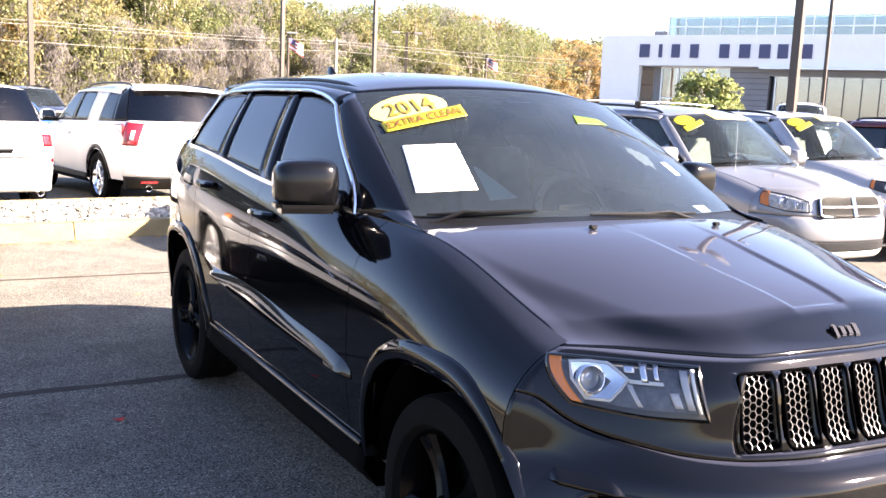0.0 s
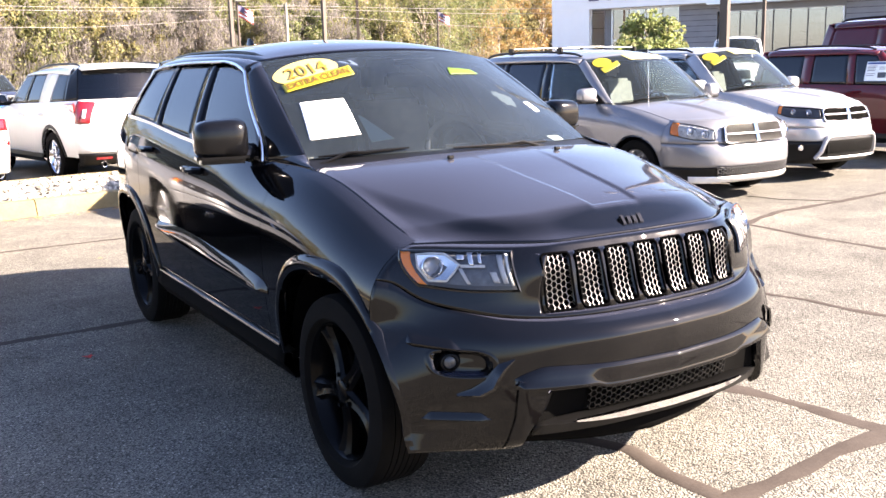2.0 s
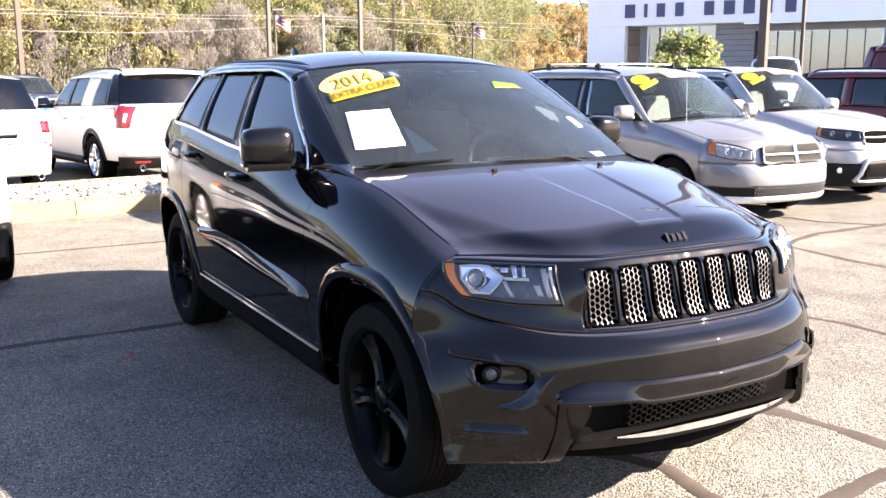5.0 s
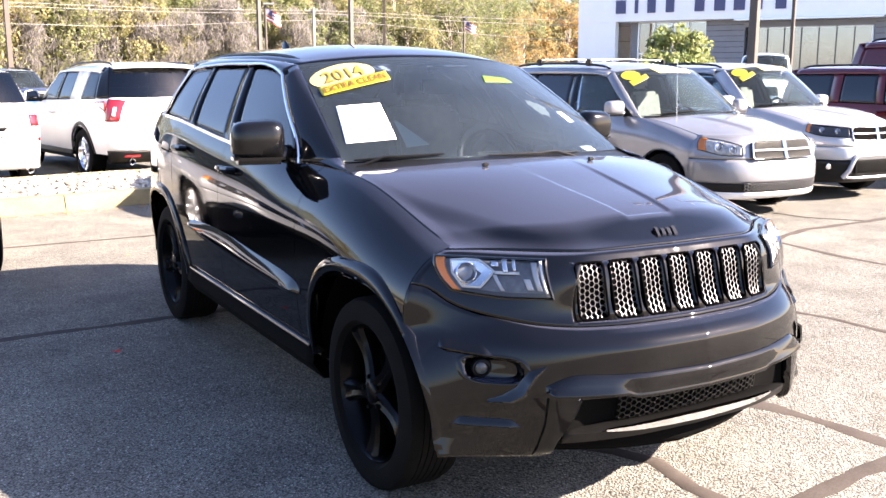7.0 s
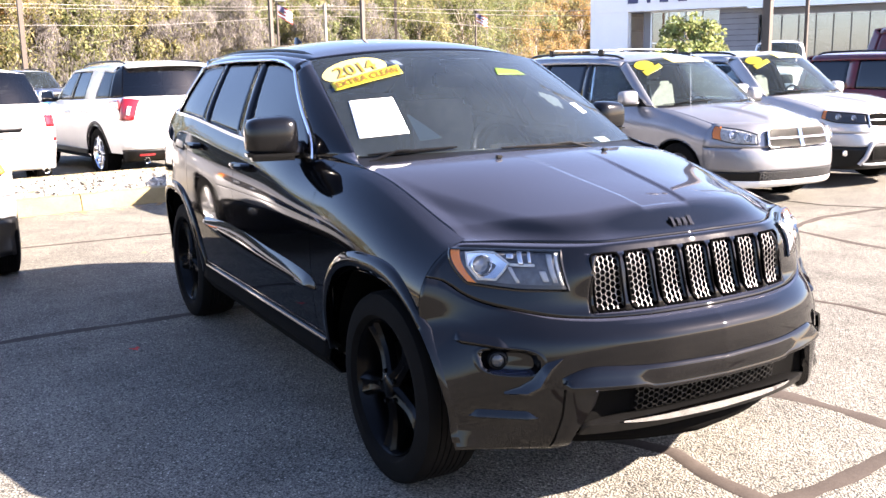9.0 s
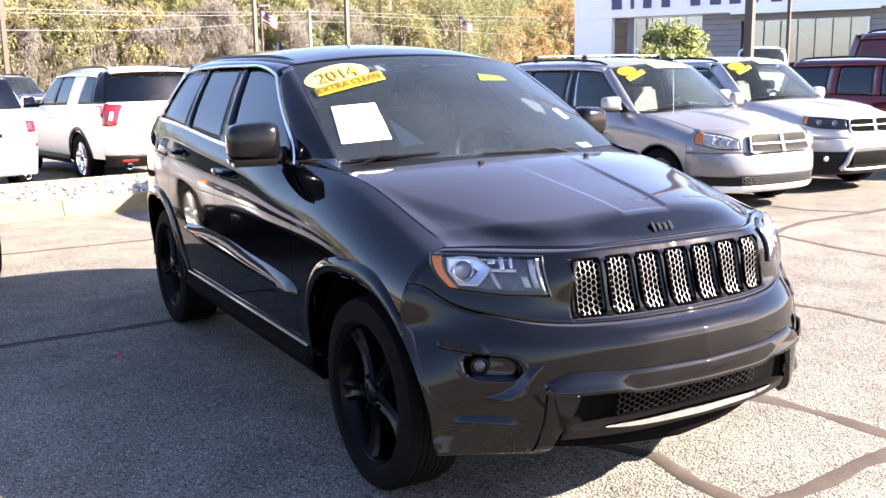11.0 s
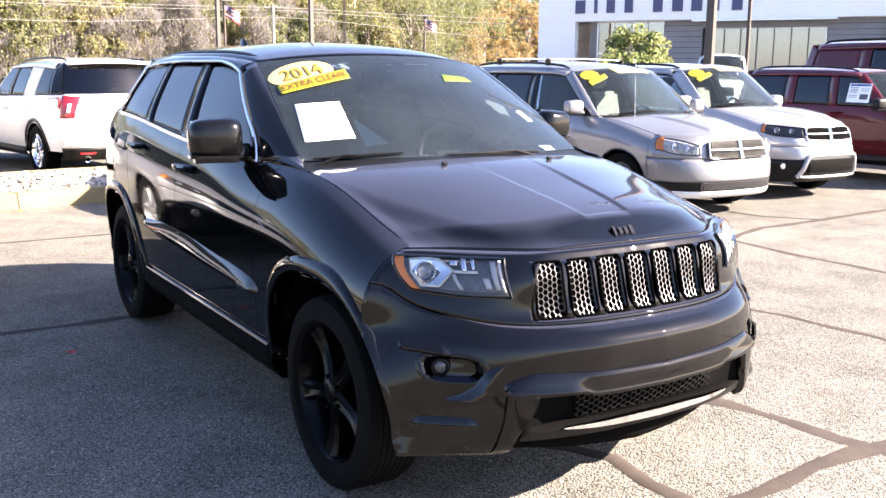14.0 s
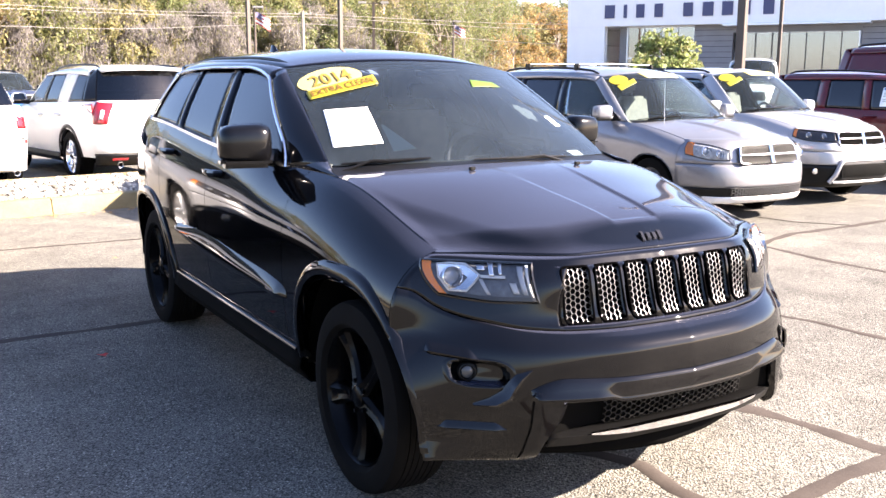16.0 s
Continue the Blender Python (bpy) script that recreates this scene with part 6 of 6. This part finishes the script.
def woods():
    """The autumn wood beyond the lot."""
    rng = np.random.default_rng(11)
    far = smooth_line([(-40, 100), (0, 88), (12, 95), (20, 108), (30, 130), (38, 190), (50, 210), (70, 200)])
    quads, index, trunks = [], [], []
    for b in np.arange(-34, 62, 0.78):
        for row in range(4):
            bear = b + rng.uniform(-0.5, 0.5)
            d = far(bear) + row * 8.0 + rng.uniform(-3, 3)
            x, y = -2.3 + d * math.sin(radians(bear)), -3 + d * math.cos(radians(bear))
            h = rng.uniform(9.5, 13.5) + row * 0.9 + (2.6 if bear > 27 else 0.8 if bear > 15 else 0) + (1.5 if bear < 14 else 0)
            u = rng.random()
            if bear > 33.5:
                kind = (0 if u < 0.75 else 1) if row > 1 else 3 if u < 0.45 else 2 if u < 0.72 else 0
            elif bear > 29.5:
                kind = 5 if u < 0.30 and bear < 32 else 0 if u < 0.6 else 1
            elif bear < 6.6:
                kind = 2 if u < 0.45 else 3 if u < 0.65 else 1
            elif row == 0:
                # a lower fringe of bare and yellow growth before the tall trees
                kind = 4 if u < 0.42 else 2 if u < 0.60 else 1 if u < 0.82 else 0
                h *= rng.uniform(0.50, 0.80)
            else:
                kind = 0 if u < 0.46 else 1 if u < 0.72 else 2 if u < 0.93 else 4
            n = (4700 if row < 3 else 1700) if 1 < bear < 46 else 120
            size = (0.145 if kind != 4 else 0.110) * (1.7 if row == 3 else 1)
            if d > 170:
                size *= 1.5
            cs, ss, limbs, out = tree_parts(rng, h, h * rng.uniform(0.26, 0.36), n, size if n > 200 else size * 1.8)
            cs = cs + np.array([x, y, 0])
            if kind == 4:
                bare = rng.random(len(cs)) < 0.84
                quads += [twigs(rng, cs[bare], ss[bare]), cards(rng, cs[~bare], ss[~bare], out[~bare])]
                index += [4] * int(bare.sum()) + [1] * int((~bare).sum())
            else:
                bare = rng.random(len(cs)) < (0.16 if row == 0 else 0.07)
                quads += [twigs(rng, cs[bare], ss[bare]), cards(rng, cs[~bare], ss[~bare], out[~bare])]
                # most trees carry a share of leaves that have turned further, or less, than the rest
                other = (1, 0, 1, 2, 1, 3)[kind]
                index += [4] * int(bare.sum()) + [other if v < 0.24 else kind for v in rng.random(int((~bare).sum()))]
            if row < 2 and n > 200:
                trunks += [moved(t, Matrix.Translation((x, y, 0))) for t in limbs]
            m = 420 if row < 2 else 60
            low = np.stack([x + rng.normal(size=m) * 2.2, y + rng.normal(size=m) * 1.2 - 2, np.abs(rng.normal(size=m)) * 1.9 + 0.2], 1)
            bare = rng.random() < 0.5
            quads.append(twigs(rng, low, rng.uniform(0.08, 0.20, m)) if bare else cards(rng, low, rng.uniform(0.06, 0.16, m)))
            index += [4 if bare else 1] * m
    w = big_mesh("woods", np.concatenate(quads), LEAVES, index)
    tagged(w, "autumn wood of green, yellow and orange trees", "woods", kind="stuff")
    part("trunks", joined(*trunks), BARK, w)["kind"] = "stuff"


woods()


FRESH = foliage("fresh_green_leaves", (0.13, 0.17, 0.05), (0.22, 0.27, 0.09), (0.32, 0.37, 0.15))


def small_tree(at, height, width, n):
    rng = np.random.default_rng(5)
    t = thing("tree", at, "small leafy green tree in front of the showroom", "tree")
    cs, ss, limbs, out = tree_parts(rng, height, width, n, 0.10, 44, 0.36, 0.30)
    part("trunk", joined(*limbs), BARK, t)
    cs[:, 2] = np.maximum(cs[:, 2], height * 0.35)
    big_mesh("crown", cards(rng, cs, ss, out), [LEAVES[0], LEAVES[1], FRESH], rng.choice(3, len(cs), p=[0.25, 0.2, 0.55]), t)


small_tree(pose(-2.3 + 38 * math.sin(radians(44.4)), -2.6 + 38 * math.cos(radians(44.4)), 0), 3.5, 1.45, 5200)


# ---- showroom ----
WHITE_CLAD = mottled("white_cladding", (0.80, 0.80, 0.80), (0.87, 0.87, 0.86), 0.5, 0.5, fine=9)
GREY_CLAD = mottled("grey_cladding", (0.17, 0.17, 0.185), (0.23, 0.23, 0.245), 0.6, 0.5, fine=9)
SIGN_BLUE = material("sign_blue", (0.045, 0.052, 0.13), 0.4)
SHOP_GLASS = glass("showroom_glass", (0.62, 0.66, 0.70), 0.0, 3.2)
PALE_GLASS = glass("upper_glass", (0.55, 0.66, 0.68), 0.02, 2.2)
ALU = material("aluminium_frame", (0.68, 0.70, 0.72), 0.35, 0.6)
INTERIOR = mottled("showroom_inside", (0.28, 0.33, 0.42), (0.42, 0.48, 0.58), 0.4, 0.8)
K = 4 / 3


def showroom():
    ax, ay = -2.2 + (35.09 + 2.2) * K, -2.22 + (44.78 + 2.22) * K
    turn = math.degrees(math.atan2(-0.870, 0.493))
    hall = thing("showroom", pose(ax, ay, 0, 0, 0, turn), "white and grey showroom with large windows and a blue sign", "building")
    def z(v):
        return (v - 1.55) * K + 1.55
    def wall(name, s0, s1, z0, z1, y0, y1, mat, label=""):
        return part(name, box((s1 - s0) * K, (y1 - y0), z1 - z0, ((s0 + s1) / 2 * K, (y0 + y1) / 2, (z0 + z1) / 2)), mat, hall, label, smooth=False)
    # +y is into the building
    wall("left_pier", 0, 2.42, 0, z(4.79), 0, 0.8, WHITE_CLAD)
    wall("fascia", 0, 20.0, z(4.79), z(6.58), -0.05, 0.8, WHITE_CLAD, "white fascia")
    wall("fascia_end", 26, 34.0, z(4.79), z(6.58), -0.05, 0.8, WHITE_CLAD)
    for k in range(1, 7):
        wall("fascia_joint", 0.02, 19.98, z(4.79) + k * 0.34 - 0.008, z(4.79) + k * 0.34 + 0.008, -0.054, -0.048, WHITE_CLAD)
    wall("soffit", 0, 34, z(4.79) - 0.02, z(4.79) + 0.05, 0.8, 3.6, WHITE_CLAD)
    wall("lobby_post", 3.05, 3.63, 0, z(4.79), 1.4, 2.0, GREY_CLAD)
    wall("grey_wall", 7.77, 10.0, 0, z(4.79), 0.9, 1.4, GREY_CLAD)
    wall("grey_band", 10.0, 16.9, z(4.31), z(4.79), 0.9, 1.4, GREY_CLAD)
    wall("grey_plinth", 10.0, 16.9, 0, 0.5, 0.9, 1.4, GREY_CLAD)
    wall("grey_end", 16.9, 20.0, 0, z(4.79), 0.9, 1.4, GREY_CLAD)
    wall("canopy", 9.6, 17.4, z(4.66), z(4.79), -0.5, 0.9, ALU)
    for k in range(1, 15):
        for s0, s1 in ((7.78, 9.98), (16.92, 19.98)):
            wall("cladding_joint", s0, s1, k * 0.42 - 0.012, k * 0.42 + 0.012, 0.893, 0.903, DARK)
    for name, s0, s1, n in (("window", 3.63, 7.77, 4), ("window", 10.35, 16.8, 7)):
        top = z(4.74) if s0 < 5 else z(4.31)
        w = wall(name, s0, s1, 0.5, top, 1.15, 1.17, SHOP_GLASS)
        for i in range(n + 1):
            s = s0 + (s1 - s0) * i / n
            part("window_frame", box(0.10 if i in (0, n) else 0.06, 0.16, top - 0.5, (s * K, 1.08, (top + 0.5) / 2)), ALU if n < 5 or i in (0, n) else LAMP_DARK, w, smooth=False)
        for zz in (0.5, z(2.9), top) if n < 5 else (0.5, top):
            part("window_bar", box((s1 - s0) * K, 0.14, 0.10, ((s0 + s1) / 2 * K, 1.09, zz)), ALU, w, smooth=False)
    up = wall("upper_window", 3.75, 20.4, z(6.58) + 0.02, z(7.72), 1.6, 1.64, PALE_GLASS)
    for i in range(17):
        s = 3.75 + (20.4 - 3.75) * i / 16
        part("window_frame", box(0.09, 0.14, z(7.72) - z(6.58), (s * K, 1.56, (z(7.72) + z(6.58)) / 2)), ALU, up, smooth=False)
    for zz in (z(7.15), z(7.74)):
        part("window_bar", box(16.65 * K, 0.16, 0.10, (12.07 * K, 1.56, zz)), ALU, up, smooth=False)
    wall("upper_wall", 3.75, 20.4, z(6.58), z(7.76), 3.2, 3.6, WHITE_CLAD)
    wall("roof", 0, 34, z(6.58) - 0.3, z(6.58) - 0.1, 0.8, 26, GREY_CLAD)
    wall("roof_unit", 3.0, 3.66, z(6.58), z(6.88), 1.0, 1.9, GREY_CLAD)
    tower = wall("tower_window", 20.0, 26.0, 0.4, z(7.9), 0.3, 0.34, PALE_GLASS)
    for i in range(7):
        part("window_frame", box(0.12, 0.2, z(7.9), ((20 + i) * K, 0.24, z(7.9) / 2)), ALU, tower, smooth=False)
    for i in range(9):
        part("window_bar", box(6 * K, 0.2, 0.10, (23 * K, 0.24, 0.4 + i * 1.15)), ALU, tower, smooth=False)
    wall("back_wall", 0, 34, 0, z(6.4), 25, 25.4, INTERIOR)
    wall("inner_wall", 2.4, 34, 0, z(4.79), 9, 9.3, INTERIOR)
    wall("side_wall", 0, 0.4, 0, z(6.4), 0.8, 25, WHITE_CLAD)
    wall("inner_floor", 0, 34, 0, 0.06, 1.2, 25, INTERIOR)
    # the sign's letters stand as plain bars
    for s, wide in ((2.43, 0.62), (3.62, 0.20), (4.40, 0.50), (5.52, 0.50), (7.24, 0.56), (8.37, 0.62), (9.48, 0.62), (10.50, 0.56), (11.77, 0.58)):
        wall("sign_bar", s, s + wide, z(5.26), z(6.04), -0.14, -0.05, SIGN_BLUE, "dark blue sign bar")
    return hall


showroom()


# ---- poles, wires, flags ----
POLE_PAINT = mottled("brown_pole_paint", (0.034, 0.024, 0.018), (0.058, 0.042, 0.031), 2, 0.5, fine=20)
WOOD_POLE = mottled("grey_timber", (0.20, 0.17, 0.14), (0.36, 0.32, 0.27), 2, 0.9, fine=20)
WIRE = material("pale_wire", (0.34, 0.32, 0.29), 0.5)
HEAD = mottled("lamp_head_grey", (0.20, 0.19, 0.18), (0.32, 0.31, 0.30), 4, 0.5)


def spot(bear, d):
    return -2.3 + d * math.sin(radians(bear)), -2.6 + d * math.cos(radians(bear))


def street_lamp(bear, d, height, width, heads=2, turn=0):
    x, y = spot(bear, d)
    p = thing("street_lamp", pose(x, y, 0, 0, 0, turn), "tall square brown metal lamp post" if heads else "tall plain brown metal post", "lamp post", "lamp posts")
    part("pole", joined(bm_box(width, width, height, height / 2)), POLE_PAINT, p, smooth=False, bevel=0.01)
    part("base", tube([(0, 0, 0), (0, 0, 0.7)], width * 1.3, 16), CONCRETE, p)
    for k in range(heads):
        sg = -1 if k else 1
        part("arm", tube([(0, 0, height - 0.12), (sg * 0.7, 0, height - 0.05)], 0.04, 8), POLE_PAINT, p)
        part("lamp_head", box(0.75, 0.38, 0.20, (sg * 1.05, 0, height - 0.02), cuts=0.04), HEAD, p)
    return p


def bm_box(sx, sy, sz, zc):
    v = [(a * sx / 2, b * sy / 2, zc + c * sz / 2) for a, b, c in ((-1, -1, -1), (1, -1, -1), (1, 1, -1), (-1, 1, -1), (-1, -1, 1), (1, -1, 1), (1, 1, 1), (-1, 1, 1))]
    return v, [(0, 3, 2, 1), (4, 5, 6, 7), (0, 1, 5, 4), (1, 2, 6, 5), (2, 3, 7, 6), (3, 0, 4, 7)]


street_lamp(48.75, 24.5, 11.0, 0.20, 2, 20)
street_lamp(50.55, 41, 12.0, 0.13, 2, 20)
street_lamp(19.40, 60, 13.5, 0.22, 2, 10)
street_lamp(24.80, 58, 13.5, 0.22, 2, 10)
street_lamp(26.72, 90, 8.6, 0.26, 2, -26)
street_lamp(5.75, 60, 13.0, 0.26, 2, 10)


FLAG_RED = material("flag_red", (0.36, 0.06, 0.06), 0.8)
FLAG_WHITE = material("flag_white", (0.8, 0.8, 0.8), 0.8)
FLAG_BLUE = material("flag_blue", (0.09, 0.08, 0.15), 0.8)


def flag_pole(bear, d, height, k):
    x, y = spot(bear, d)
    p = thing("flag_pole", pose(x, y, 0, 0, 0, -bear), "metal post with a hanging striped flag", "flag pole", "flag poles")
    part("pole", tube([(0, 0, 0), (0, 0, height)], [0.12, 0.09], 10), POLE_PAINT, p)
    part("cap", box(1.6 * k, 0.5, 0.25 * k, (0.3, 0, height - 0.1), cuts=0.05), HEAD, p)
    def cloth(u, v):
        return Vector((0.1 + 1.9 * k * u, 0.22 * k * math.sin(u * 7 + v), height - (0.7 + 1.6 * v + 0.9 * u * (1 + 0.2 * v)) * k))
    f = part("flag", patch(cloth, steps(0, 0.42, 4), steps(0, 0.5, 4), (0, 5, 0)), FLAG_BLUE, p)
    for i in range(7):
        part("stripe", patch(cloth, steps(0.42 if i < 4 else 0.0, 1, 8), (i / 7, (i + 1) / 7), (0, 5, 0)), FLAG_RED if i % 2 == 0 else FLAG_WHITE, f)


flag_pole(19.75, 80, 7.4, 0.60)
flag_pole(31.5, 86, 6.8, 0.50)


def utility_pole(bear, d, height):
    x, y = spot(bear, d)
    p = thing("utility_pole", pose(x, y, 0, 0, 0, -bear), "grey timber utility pole with a crossarm", "utility pole")
    part("pole", tube([(0, 0, 0), (0, 0, height)], [0.17, 0.12], 10), WOOD_POLE, p)
    part("crossarm", box(1.5, 0.12, 0.13, (0, 0, height - 0.25)), WOOD_POLE, p)
    for a in (-0.65, -0.3, 0.3, 0.65):
        part("insulator", lathe([(height - 0.32, 0.05), (height - 0.2, 0.07), (height - 0.08, 0.03)], 8, "z"), HEAD, p).location.x = a


utility_pole(22.55, 82, 7.2)
for e0, e1, e2 in ((0.0675, 0.0660, 0.0570), (0.0640, 0.0630, 0.0520), (0.0480, 0.0560, 0.0370)):
    line = smooth_line([(-30, e0 + 0.004), (9.5, e0), (22.55, e1), (38, e2), (60, e2 - 0.006)])
    pts = []
    for b in steps(-30, 60, 90):
        d = 82
        x, y = spot(b, d)
        pts.append((x, y, 1.55 + line(b) * d - 0.10 * math.sin(math.pi * ((b - 22.55) / 15.5 % 1))))
    w = part("overhead_wire", tube(pts, 0.020, 5), WIRE)
    tagged(w, "thin pale overhead wire strung along the road", "wire", "overhead wires")

# the paper in the red car's side window
def on_window(u, v, off):
    return Vector((red_shape.glassx(1.24 - 0.36 * u, 1.13 + 0.27 * v) - off, 1.24 - 0.36 * u, 1.13 + 0.27 * v))


sheet_paper = part("window_sticker", patch(lambda u, v: on_window(u, v, 0.008), steps(0, 1, 4), steps(0, 1, 4), red_shape.mid), PALE_PAPER, red, "pale printed sheet with lines of small print")
STICKER_BLUE = material("sticker_blue", (0.03, 0.07, 0.22), 0.7)
PRINT_GREY = material("print_grey", (0.06, 0.07, 0.09), 0.8)
for k, (u0, u1, v0, v1) in enumerate(((0.04, 0.96, 0.86, 0.97), (0.08, 0.48, 0.76, 0.79), (0.08, 0.44, 0.68, 0.71), (0.08, 0.46, 0.60, 0.63), (0.08, 0.40, 0.52, 0.55), (0.56, 0.92, 0.70, 0.73), (0.56, 0.90, 0.60, 0.63), (0.56, 0.92, 0.16, 0.44), (0.08, 0.46, 0.36, 0.39), (0.08, 0.42, 0.26, 0.29))):
    part("print_bar", patch(lambda u, v: on_window(u0 + (u1 - u0) * u, v0 + (v1 - v0) * v, 0.011), steps(0, 1, 2), (0, 1), red_shape.mid), STICKER_BLUE if k == 0 else PRINT_GREY, sheet_paper)
